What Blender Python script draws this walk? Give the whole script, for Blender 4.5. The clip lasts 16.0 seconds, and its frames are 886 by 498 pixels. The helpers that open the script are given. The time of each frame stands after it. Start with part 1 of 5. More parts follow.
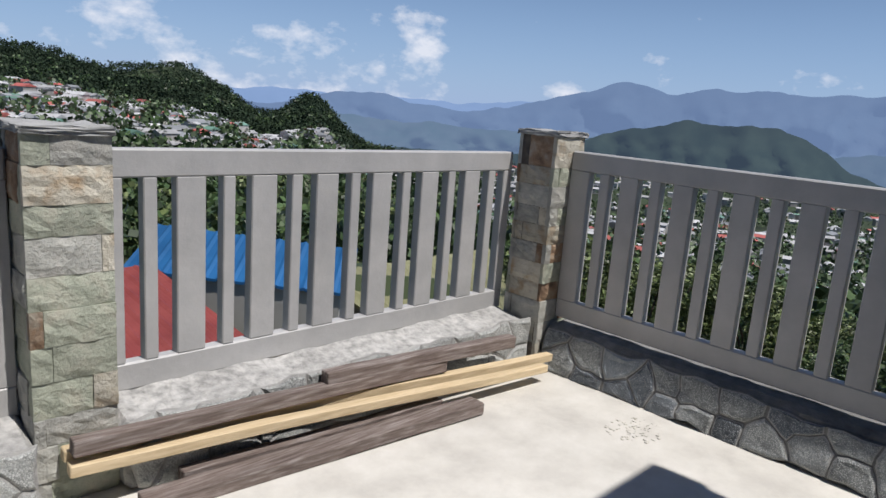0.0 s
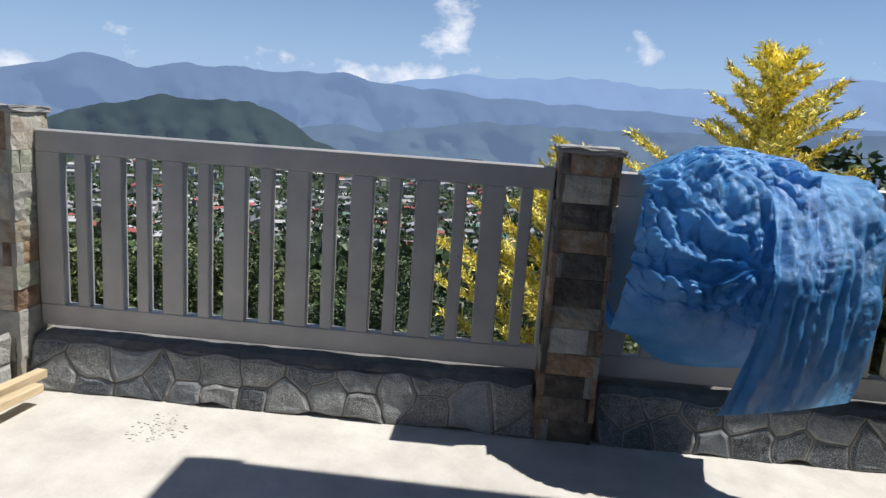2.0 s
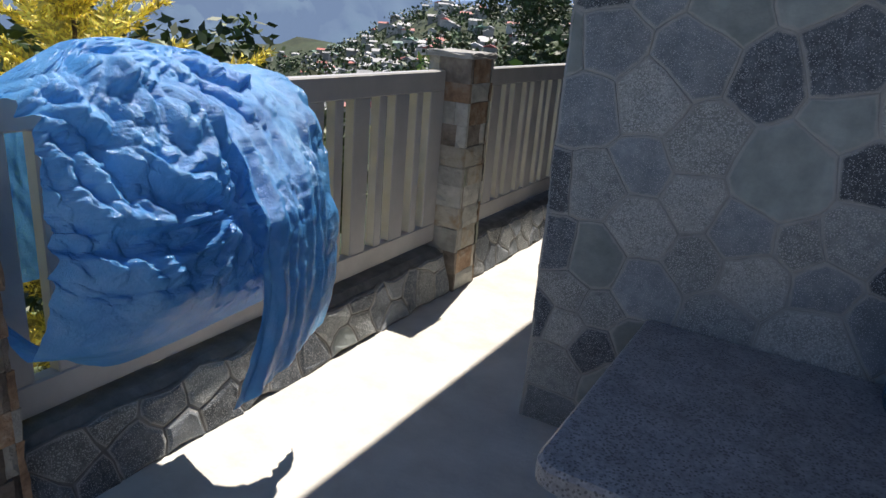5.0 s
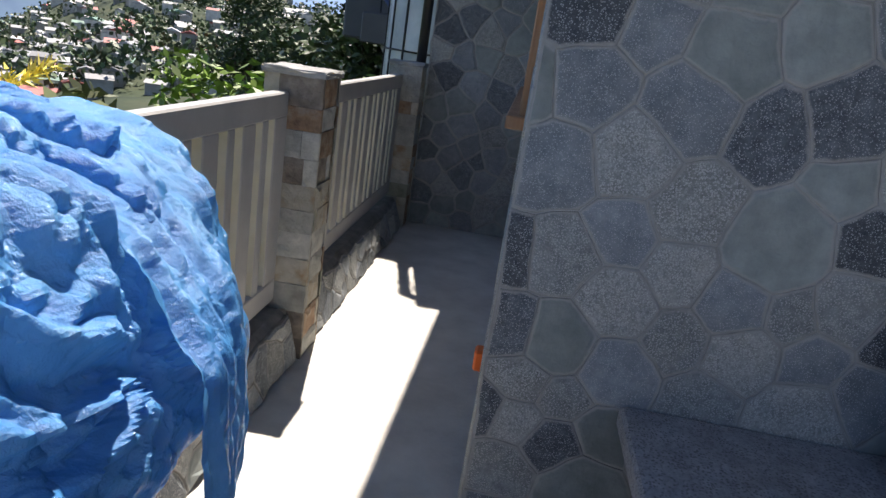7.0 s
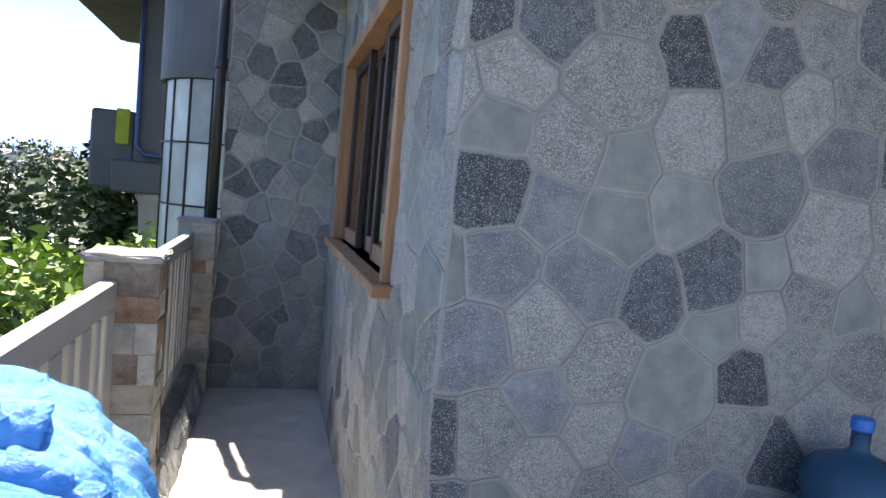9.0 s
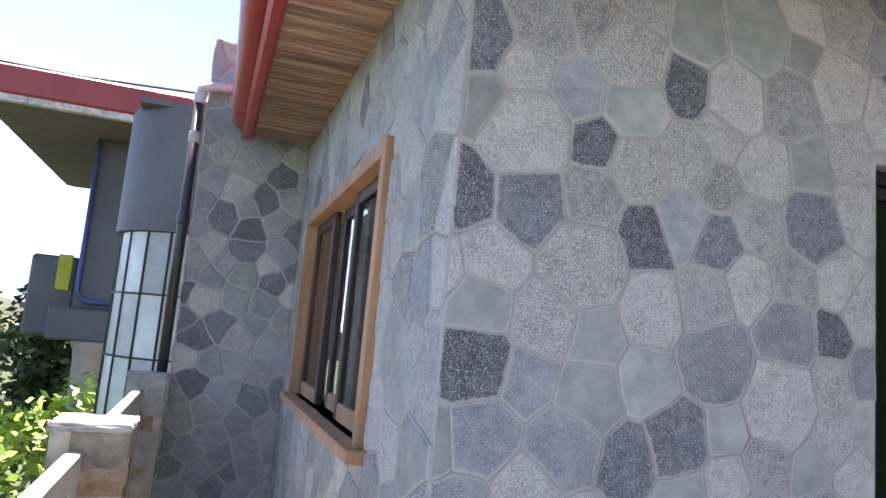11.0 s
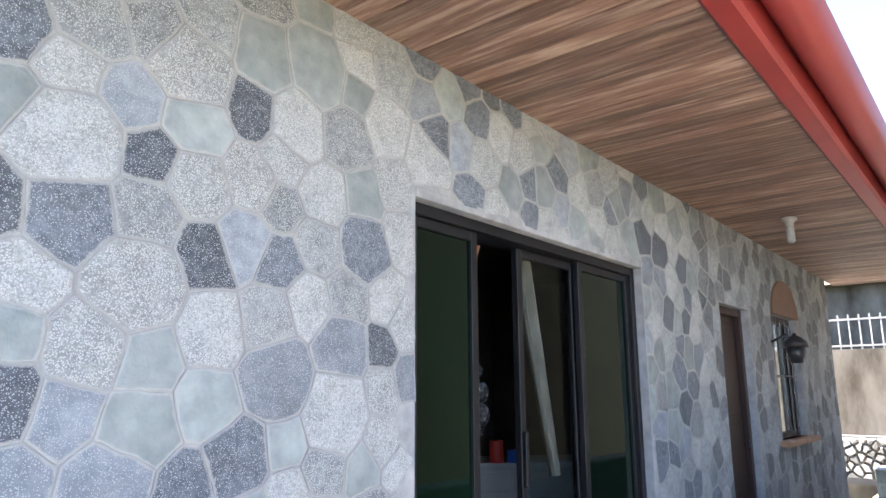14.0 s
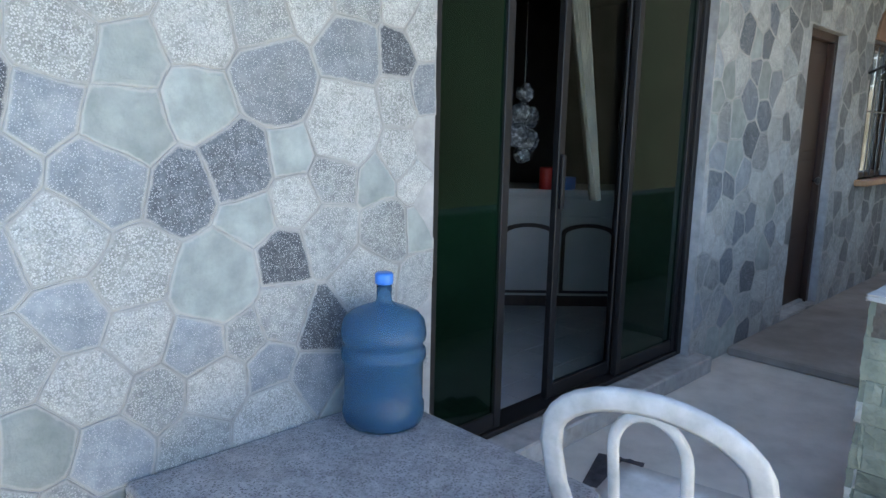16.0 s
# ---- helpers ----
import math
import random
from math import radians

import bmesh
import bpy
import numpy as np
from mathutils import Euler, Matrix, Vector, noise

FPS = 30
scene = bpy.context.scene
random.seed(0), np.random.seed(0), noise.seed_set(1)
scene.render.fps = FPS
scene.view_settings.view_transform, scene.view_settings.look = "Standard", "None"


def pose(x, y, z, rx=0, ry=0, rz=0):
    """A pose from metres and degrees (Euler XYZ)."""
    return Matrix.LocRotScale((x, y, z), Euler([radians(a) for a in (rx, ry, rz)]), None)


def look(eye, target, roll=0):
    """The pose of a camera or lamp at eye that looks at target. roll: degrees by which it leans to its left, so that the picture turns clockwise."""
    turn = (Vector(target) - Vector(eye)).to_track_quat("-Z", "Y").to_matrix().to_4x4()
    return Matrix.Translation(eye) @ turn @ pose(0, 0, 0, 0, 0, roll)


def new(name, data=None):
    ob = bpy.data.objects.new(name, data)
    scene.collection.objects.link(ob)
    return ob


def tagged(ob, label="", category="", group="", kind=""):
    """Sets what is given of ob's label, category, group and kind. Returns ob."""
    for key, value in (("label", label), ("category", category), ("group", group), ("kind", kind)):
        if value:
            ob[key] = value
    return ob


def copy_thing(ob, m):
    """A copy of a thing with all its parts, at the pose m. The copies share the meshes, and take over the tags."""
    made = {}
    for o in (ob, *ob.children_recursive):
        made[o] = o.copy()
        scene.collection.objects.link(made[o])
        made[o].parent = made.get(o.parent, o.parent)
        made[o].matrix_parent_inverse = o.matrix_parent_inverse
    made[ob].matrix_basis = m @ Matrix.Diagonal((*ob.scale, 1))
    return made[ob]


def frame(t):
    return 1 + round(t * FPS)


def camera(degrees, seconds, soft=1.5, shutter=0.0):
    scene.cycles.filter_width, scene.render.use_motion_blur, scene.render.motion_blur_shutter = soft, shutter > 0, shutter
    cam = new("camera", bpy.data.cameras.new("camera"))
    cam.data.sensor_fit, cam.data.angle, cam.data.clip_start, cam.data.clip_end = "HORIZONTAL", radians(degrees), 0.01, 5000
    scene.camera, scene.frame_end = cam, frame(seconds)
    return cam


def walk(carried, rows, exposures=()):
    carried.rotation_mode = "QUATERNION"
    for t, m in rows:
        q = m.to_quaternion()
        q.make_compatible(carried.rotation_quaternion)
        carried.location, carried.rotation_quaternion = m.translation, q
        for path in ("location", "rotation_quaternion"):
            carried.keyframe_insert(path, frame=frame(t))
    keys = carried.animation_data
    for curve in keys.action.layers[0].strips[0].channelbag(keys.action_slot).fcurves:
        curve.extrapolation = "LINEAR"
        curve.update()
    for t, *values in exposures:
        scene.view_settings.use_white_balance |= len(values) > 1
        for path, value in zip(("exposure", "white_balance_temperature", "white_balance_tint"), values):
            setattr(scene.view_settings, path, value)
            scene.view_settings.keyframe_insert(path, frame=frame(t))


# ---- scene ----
cam = camera(65.4, 16.0)
PATH = [
    (0, (2.827, 2.21, 1.253), (1.433, 0.829, 0.841), 4.4),
    (0.5, (2.807, 2.257, 1.254), (1.258, 1.056, 0.84), 3.6),
    (1, (2.79, 2.285, 1.254), (1.096, 1.305, 0.839), 2.9),
    (1.5, (2.768, 2.276, 1.246), (0.95, 1.575, 0.754), 3.2),
    (2, (2.732, 2.147, 1.242), (0.773, 2.015, 0.864), 4.0),
    (2.5, (2.669, 2.002, 1.244), (0.742, 2.242, 0.8), 3.3),
    (3, (2.501, 1.974, 1.217), (0.646, 2.513, 0.731), 4.6),
    (3.5, (2.288, 1.977, 1.227), (0.568, 2.874, 0.747), 5.2),
    (4, (2.098, 1.946, 1.201), (0.735, 3.3, 0.643), 6.8),
    (4.2, (2.027, 1.858, 1.248), (0.764, 3.3, 0.677), 5.7),
    (6.3, (1.097, 2.006, 1.35), (0.644, 3.829, 0.664), 7.4),
    (6.5, (1.042, 2.059, 1.342), (0.653, 3.909, 0.69), 7.0),
    (7, (0.891, 2.189, 1.34), (0.722, 4.097, 0.766), 8.6),
    (7.5, (0.704, 2.214, 1.34), (0.969, 4.123, 0.807), 7.2),
    (8, (0.598, 2.279, 1.375), (1.077, 4.142, 0.825), 6.9),
    (8.2, (0.582, 2.305, 1.388), (1.026, 4.199, 0.925), 6.1),
    (10.3, (0.336, 2.273, 1.501), (0.94, 4.178, 1.586), 5.0),
    (10.5, (0.333, 2.258, 1.506), (0.927, 4.162, 1.656), 5.0),
    (11, (0.329, 2.228, 1.513), (0.951, 4.11, 1.784), 5.1),
    (11.5, (0.333, 2.22, 1.521), (1.02, 4.057, 1.91), 4.7),
    (12, (0.338, 2.192, 1.527), (1.138, 3.958, 2.019), 4.0),
    (12.5, (0.362, 2.18, 1.53), (1.391, 3.823, 2.022), 2.4),
    (13, (0.387, 2.175, 1.53), (1.635, 3.659, 2.02), 0.9),
    (13.5, (0.413, 2.179, 1.509), (1.828, 3.509, 1.986), -0.4),
    (14, (0.432, 2.188, 1.491), (1.953, 3.423, 1.894), -0.3),
    (14.5, (0.429, 2.19, 1.473), (1.951, 3.435, 1.839), -0.1),
    (15, (0.466, 2.187, 1.454), (1.908, 3.57, 1.544), 0.1),
    (15.5, (0.578, 2.172, 1.416), (1.978, 3.592, 1.27), 0.4),
    (16, (0.688, 2.143, 1.423), (2.072, 3.543, 1.067), 1.3),
]
EXPOSURES = [(0.0, 0.05, 6300, 13), (2.5, 0.34, 6400, 12), (4.0, 0.58, 6550, 13), (6.5, 1.00, 6850, 15), (8.0, 1.42, 6850, 16), (10.5, 2.63, 7300, 20), (11.0, 2.60, 7400, 21), (12.0, 2.65, 7400, 21), (13.0, 3.30, 7150, 20), (14.5, 3.52, 7300, 14), (15.5, 3.45, 6950, 8), (16.0, 3.42, 7250, 8)]
walk(cam, [(t, look(eye, target, roll)) for t, eye, target, roll in PATH], EXPOSURES)

# ---- world, sun ----
SUN_WAY = Vector((-0.10, 0.475, 1.0)).normalized()      # towards the sun
world = bpy.data.worlds.new("sky")
scene.world = world
world.use_nodes = True
wt = world.node_tree
wt.nodes.clear()
w_out = wt.nodes.new("ShaderNodeOutputWorld")
w_bg = wt.nodes.new("ShaderNodeBackground")
w_sky = wt.nodes.new("ShaderNodeTexSky")
w_sky.sky_type = "NISHITA"
w_sky.sun_disc = False
w_sky.sun_elevation = math.asin(SUN_WAY.z)
w_sky.sun_rotation = math.atan2(SUN_WAY.x, SUN_WAY.y)
w_sky.altitude = 1400
w_sky.dust_density = 0.15
w_sky.ozone_density = 4.0
w_sky.air_density = 1.0
w_bg.inputs[1].default_value = 0.075
# fair-weather clouds, denser near the horizon
w_tc = wt.nodes.new("ShaderNodeTexCoord")
w_map = wt.nodes.new("ShaderNodeMapping")
w_map.inputs["Scale"].default_value = (1.0, 1.0, 1.7)
w_n = wt.nodes.new("ShaderNodeTexNoise")
w_n.inputs["Scale"].default_value = 6.0
w_n.inputs["Detail"].default_value = 9
w_n.inputs["Roughness"].default_value = 0.58
w_ramp = wt.nodes.new("ShaderNodeValToRGB")
w_ramp.color_ramp.elements[0].position = 0.585
w_ramp.color_ramp.elements[0].color = (0, 0, 0, 1)
w_ramp.color_ramp.elements[1].position = 0.68
w_ramp.color_ramp.elements[1].color = (0.8, 0.8, 0.8, 1)
w_mix = wt.nodes.new("ShaderNodeMixRGB")
w_mix.inputs[2].default_value = (11.0, 11.2, 11.6, 1)
wt.links.new(w_tc.outputs["Generated"], w_map.inputs[0])
wt.links.new(w_map.outputs[0], w_n.inputs["Vector"])
w_sep = wt.nodes.new("ShaderNodeSeparateXYZ")
w_band = wt.nodes.new("ShaderNodeMapRange")
w_band.inputs[1].default_value, w_band.inputs[2].default_value, w_band.inputs[3].default_value, w_band.inputs[4].default_value = 0.03, 0.17, 0.085, -0.06
w_add = wt.nodes.new("ShaderNodeMath")
wt.links.new(w_tc.outputs["Generated"], w_sep.inputs[0])
wt.links.new(w_sep.outputs["Z"], w_band.inputs[0])
wt.links.new(w_n.outputs[0], w_add.inputs[0])
wt.links.new(w_band.outputs[0], w_add.inputs[1])
wt.links.new(w_add.outputs[0], w_ramp.inputs[0])
wt.links.new(w_ramp.outputs[0], w_mix.inputs[0])
w_hz = wt.nodes.new("ShaderNodeMapRange")
w_hz.inputs[1].default_value, w_hz.inputs[2].default_value, w_hz.inputs[3].default_value, w_hz.inputs[4].default_value = 0.0, 0.22, 0.8, 0.0
w_haze = wt.nodes.new("ShaderNodeMixRGB")
w_haze.inputs[2].default_value = (3.9, 5.8, 9.2, 1)
wt.links.new(w_sep.outputs["Z"], w_hz.inputs[0])
wt.links.new(w_hz.outputs[0], w_haze.inputs[0])
wt.links.new(w_sky.outputs[0], w_haze.inputs[1])
wt.links.new(w_haze.outputs[0], w_mix.inputs[1])
wt.links.new(w_mix.outputs[0], w_bg.inputs[0])
wt.links.new(w_bg.outputs[0], w_out.inputs[0])
sun = new("sun", bpy.data.lights.new("sun", "SUN"))
sun.data.energy = 4.6
sun.data.angle = radians(0.55)
sun.data.color = (1.0, 0.955, 0.88)
sun.matrix_world = look((0, 0, 30), Vector((0, 0, 30)) - SUN_WAY)


# ---- materials ----
def mat(name, cols, scale=8.0, rough=0.8, bump=0.3, fine=60.0, metallic=0.0, rnd=0.0, island=False, speck=None, stain=0.25, spec=0.5, stretch=(1, 1, 1)):
    """A surface: cols blended by noise, broad stains, fine bump; rnd: spread of tone from piece to piece; speck: (colour, size, share)."""
    m = bpy.data.materials.new(name)
    m.use_nodes = True
    nt = m.node_tree
    b = nt.nodes["Principled BSDF"]
    b.inputs["Roughness"].default_value = rough
    b.inputs["Metallic"].default_value = metallic
    b.inputs["Specular IOR Level"].default_value = spec
    geo = nt.nodes.new("ShaderNodeNewGeometry")
    mp = nt.nodes.new("ShaderNodeMapping")
    mp.inputs["Scale"].default_value = stretch
    nt.links.new(geo.outputs["Position"], mp.inputs[0])

    def tex(s, d=6.0, r=0.6):
        n = nt.nodes.new("ShaderNodeTexNoise")
        n.inputs["Scale"].default_value, n.inputs["Detail"].default_value, n.inputs["Roughness"].default_value = s, d, r
        nt.links.new(mp.outputs[0], n.inputs["Vector"])
        return n.outputs[0]

    ramp = nt.nodes.new("ShaderNodeValToRGB")
    els = ramp.color_ramp.elements
    while len(els) < len(cols):
        els.new(0.5)
    for i, c in enumerate(cols):
        els[i].position = 0.3 + 0.4 * i / max(1, len(cols) - 1)
        els[i].color = (*c, 1)
    nt.links.new(tex(scale), ramp.inputs[0])
    col = ramp.outputs[0]

    def mul(col, fac_out, lo, hi):
        mr = nt.nodes.new("ShaderNodeMapRange")
        mr.inputs[1].default_value, mr.inputs[2].default_value, mr.inputs[3].default_value, mr.inputs[4].default_value = 0.25, 0.75, lo, hi
        nt.links.new(fac_out, mr.inputs[0])
        mx = nt.nodes.new("ShaderNodeVectorMath")
        mx.operation = "SCALE"
        nt.links.new(col, mx.inputs[0])
        nt.links.new(mr.outputs[0], mx.inputs["Scale"])
        return mx.outputs[0]

    if stain:
        col = mul(col, tex(scale * 0.17, 4.0), 1 - stain, 1 + stain)
    if rnd:
        if island:
            src = geo.outputs["Random Per Island"]
        else:
            src = nt.nodes.new("ShaderNodeObjectInfo").outputs["Random"]
        col = mul(col, src, 1 - rnd, 1 + rnd)
    if speck:
        v = nt.nodes.new("ShaderNodeTexVoronoi")
        v.inputs["Scale"].default_value = speck[1]
        nt.links.new(mp.outputs[0], v.inputs["Vector"])
        mr = nt.nodes.new("ShaderNodeMapRange")
        mr.inputs[1].default_value, mr.inputs[2].default_value, mr.inputs[3].default_value, mr.inputs[4].default_value = speck[2], speck[2] * 0.55, 0, 0.85
        nt.links.new(v.outputs["Distance"], mr.inputs[0])
        n2 = nt.nodes.new("ShaderNodeMath")
        n2.operation = "MULTIPLY"
        nt.links.new(mr.outputs[0], n2.inputs[0])
        mr2 = nt.nodes.new("ShaderNodeMapRange")
        mr2.inputs[1].default_value, mr2.inputs[2].default_value = 0.28, 0.5
        nt.links.new(tex(speck[1] * 0.14, 3.0), mr2.inputs[0])
        nt.links.new(mr2.outputs[0], n2.inputs[1])
        mx = nt.nodes.new("ShaderNodeMixRGB")
        mx.inputs[2].default_value = (*speck[0], 1)
        nt.links.new(n2.outputs[0], mx.inputs[0])
        nt.links.new(col, mx.inputs[1])
        col = mx.outputs[0]
    nt.links.new(col, b.inputs["Base Color"])
    if bump:
        bp = nt.nodes.new("ShaderNodeBump")
        bp.inputs["Strength"].default_value = bump
        bp.inputs["Distance"].default_value = 0.01
        nt.links.new(tex(fine, 5.0, 0.65), bp.inputs["Height"])
        nt.links.new(bp.outputs[0], b.inputs["Normal"])
    return m


M = {}
M["concrete"] = mat("floor_concrete", [(0.47, 0.45, 0.41), (0.56, 0.54, 0.49), (0.63, 0.61, 0.56)], 5, 0.9, 0.25, 45, stain=0.16)
M["mortar"] = mat("mortar", [(0.29, 0.292, 0.285), (0.43, 0.43, 0.42)], 14, 0.95, 0.6, 70)
M["plinth"] = mat("plinth_mortar", [(0.25, 0.25, 0.24), (0.37, 0.365, 0.355)], 12, 0.95, 0.9, 50)
M["rail"] = mat("silver_grey_paint", [(0.37, 0.367, 0.362), (0.455, 0.449, 0.438)], 6, 0.42, 0.2, 30, stain=0.15)
M["joint"] = mat("pale_joint_mortar", [(0.29, 0.288, 0.275), (0.39, 0.385, 0.365)], 20, 0.95, 0.6, 90, stain=0.2)
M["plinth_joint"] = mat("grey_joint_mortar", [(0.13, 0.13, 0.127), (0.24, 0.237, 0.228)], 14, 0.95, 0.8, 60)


def smeared(m, colour=(0.37, 0.365, 0.348)):
    """Mortar wiped over the edges of a stone, ragged, by its smear attribute."""
    nt = m.node_tree
    bsdf = nt.nodes["Principled BSDF"]
    col = bsdf.inputs["Base Color"].links[0].from_socket
    at = nt.nodes.new("ShaderNodeAttribute")
    at.attribute_name = "smear"
    geo = nt.nodes.new("ShaderNodeNewGeometry")
    n = nt.nodes.new("ShaderNodeTexNoise")
    n.inputs["Scale"].default_value, n.inputs["Detail"].default_value = 38, 5
    nt.links.new(geo.outputs["Position"], n.inputs["Vector"])
    add = nt.nodes.new("ShaderNodeMath")
    nt.links.new(at.outputs["Fac"], add.inputs[0])
    nt.links.new(n.outputs[0], add.inputs[1])
    mr = nt.nodes.new("ShaderNodeMapRange")
    mr.inputs[1].default_value, mr.inputs[2].default_value, mr.inputs[3].default_value, mr.inputs[4].default_value = 0.98, 1.36, 0.0, 0.8
    nt.links.new(add.outputs[0], mr.inputs[0])
    mx = nt.nodes.new("ShaderNodeMixRGB")
    mx.inputs[2].default_value = (*colour, 1)
    nt.links.new(mr.outputs[0], mx.inputs[0])
    nt.links.new(col, mx.inputs[1])
    nt.links.new(mx.outputs[0], bsdf.inputs["Base Color"])
    return m


STONE = [smeared(q) for q in (
    mat("stone_slate", [(0.065, 0.078, 0.092), (0.15, 0.168, 0.185)], 40, 0.8, 0.7, 80, rnd=0.25, speck=((0.46, 0.48, 0.49), 200, 0.40)),
    mat("stone_mid", [(0.17, 0.183, 0.185), (0.29, 0.305, 0.30)], 40, 0.9, 0.8, 90, rnd=0.18, speck=((0.52, 0.53, 0.51), 195, 0.5)),
    mat("stone_light", [(0.24, 0.25, 0.24), (0.42, 0.433, 0.415)], 85, 0.92, 0.9, 100, rnd=0.12, speck=((0.59, 0.60, 0.58), 200, 0.55)),
    mat("stone_green", [(0.20, 0.23, 0.222), (0.30, 0.33, 0.318)], 16, 0.8, 0.4, 60, rnd=0.12),
    mat("stone_blue", [(0.165, 0.19, 0.21), (0.26, 0.283, 0.30)], 26, 0.85, 0.5, 70, rnd=0.15, speck=((0.46, 0.47, 0.48), 200, 0.38)),
)]
M["stone_any"] = smeared(mat("stone_mixed", [(0.20, 0.212, 0.215), (0.34, 0.355, 0.35)], 30, 0.9, 0.8, 80, rnd=0.35, island=True))
BLOCK = [
    mat("block_green", [(0.25, 0.27, 0.21), (0.37, 0.39, 0.31), (0.42, 0.41, 0.33)], 16, 0.85, 0.9, 60, rnd=0.14),
    mat("block_grey", [(0.30, 0.30, 0.27), (0.42, 0.42, 0.38), (0.52, 0.50, 0.45)], 16, 0.85, 0.9, 60, rnd=0.14),
    mat("block_rust", [(0.16, 0.10, 0.065), (0.32, 0.21, 0.13), (0.42, 0.37, 0.29)], 14, 0.85, 0.9, 60, rnd=0.2),
    mat("block_cream", [(0.35, 0.25, 0.15), (0.46, 0.43, 0.35), (0.54, 0.51, 0.43)], 13, 0.85, 0.9, 60, rnd=0.12),
    mat("block_umber", [(0.085, 0.07, 0.058), (0.16, 0.135, 0.11), (0.25, 0.22, 0.18)], 12, 0.85, 0.9, 60, rnd=0.3),
    mat("block_moss", [(0.13, 0.15, 0.115), (0.22, 0.24, 0.19)], 10, 0.85, 0.9, 40, rnd=0.2),
]
M["old_wood"] = mat("weathered_wood", [(0.10, 0.07, 0.06), (0.19, 0.15, 0.13), (0.34, 0.30, 0.28)], 6, 0.8, 0.5, 60, stretch=(1, 14, 14))
M["new_wood"] = mat("pale_lumber", [(0.50, 0.38, 0.22), (0.68, 0.55, 0.36)], 4, 0.7, 0.3, 60, stretch=(1, 16, 16))
M["soffit"] = mat("varnished_soffit", [(0.13, 0.055, 0.028), (0.24, 0.115, 0.06), (0.36, 0.22, 0.13)], 5, 0.5, 0.3, 50, rnd=0.3, stretch=(9, 0.6, 1))
M["red"] = mat("oxide_red_paint", [(0.25, 0.03, 0.026), (0.32, 0.042, 0.036)], 3, 0.4, 0.1, 30, stain=0.15)
M["bench"] = mat("washed_terrazzo", [(0.22, 0.225, 0.235), (0.40, 0.40, 0.41)], 60, 0.34, 0.4, 120, speck=((0.08, 0.08, 0.085), 120, 0.45))
M["bench_leg"] = mat("dark_red_concrete", [(0.10, 0.05, 0.035), (0.16, 0.09, 0.065)], 9, 0.8, 0.4, 50)
M["frame_wood"] = mat("teak_frame", [(0.30, 0.15, 0.075), (0.42, 0.25, 0.14)], 5, 0.55, 0.25, 50, stretch=(10, 10, 1))
M["dark_frame"] = mat("dark_bronze_frame", [(0.008, 0.008, 0.009), (0.014, 0.013, 0.014)], 5, 0.45, 0.05, 50, spec=0.3)
M["dark_wood"] = mat("dark_stained_door", [(0.022, 0.010, 0.007), (0.045, 0.021, 0.014)], 5, 0.45, 0.2, 50, stretch=(10, 10, 1))
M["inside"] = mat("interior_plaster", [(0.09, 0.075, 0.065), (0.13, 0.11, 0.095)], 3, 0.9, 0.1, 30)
M["tile"] = mat("white_floor_tile", [(0.40, 0.40, 0.41), (0.48, 0.48, 0.48)], 2, 0.2, 0.02, 30)
M["white"] = mat("white_plastic", [(0.34, 0.34, 0.325), (0.52, 0.52, 0.505)], 16, 0.45, 0.05, 40, stain=0.08)
M["grey_paint"] = mat("charcoal_paint", [(0.075, 0.08, 0.09), (0.10, 0.105, 0.115)], 3, 0.6, 0.1, 30)
M["terracotta"] = mat("terracotta_column", [(0.20, 0.115, 0.078), (0.26, 0.155, 0.105)], 4, 0.8, 0.2, 30)
M["black"] = mat("black_pipe", [(0.02, 0.02, 0.022), (0.03, 0.03, 0.032)], 4, 0.4, 0.05, 30)
M["bluepipe"] = mat("blue_pipe", [(0.05, 0.08, 0.2), (0.06, 0.1, 0.24)], 4, 0.4, 0.05, 30)


def glass(name, tint, rough=0.02, alpha=0.0):
    m = bpy.data.materials.new(name)
    m.use_nodes = True
    b = m.node_tree.nodes["Principled BSDF"]
    b.inputs["Base Color"].default_value = (*tint, 1)
    b.inputs["Roughness"].default_value = rough
    b.inputs["Transmission Weight"].default_value = 1.0
    b.inputs["IOR"].default_value = 1.45
    return m


M["glass"] = glass("clear_glass", (0.86, 0.92, 0.89))
M["glass"].node_tree.nodes["Principled BSDF"].inputs["IOR"].default_value = 1.12
M["green_glass"] = mat("dark_green_film_glass", [(0.0015, 0.006, 0.003), (0.003, 0.012, 0.006)], 2.5, 0.05, 0, 1, spec=0.22, stain=0.4)


# ---- mesh helpers ----
def part(name, bm, material, parent=None, label="", smooth=False):
    me = bpy.data.meshes.new(name)
    bmesh.ops.recalc_face_normals(bm, faces=bm.faces)
    bm.to_mesh(me)
    bm.free()
    for p in me.polygons:
        p.use_smooth = smooth
    if material:
        me.materials.append(material)
    ob = new(name, me)
    if parent:
        ob.parent = parent
    if label:
        ob["label"] = label
    return ob


def thing(name, label, category, loc=(0, 0, 0), rz=0.0, group="", kind=""):
    ob = new(name)
    ob.empty_display_size = 0.1
    ob.matrix_world = pose(*loc, 0, 0, rz)
    return tagged(ob, label, category, group, kind)


def add_box(bm, x0, x1, y0, y1, z0, z1, bevel=0.0):
    r = bmesh.ops.create_cube(bm, size=1.0)
    vs = r["verts"]
    for v in vs:
        v.co = ((x0 + x1) / 2 + v.co.x * (x1 - x0), (y0 + y1) / 2 + v.co.y * (y1 - y0), (z0 + z1) / 2 + v.co.z * (z1 - z0))
    if bevel:
        es = list({e for v in vs for e in v.link_edges})
        bmesh.ops.bevel(bm, geom=es, offset=bevel, segments=1, affect="EDGES")
    return bm


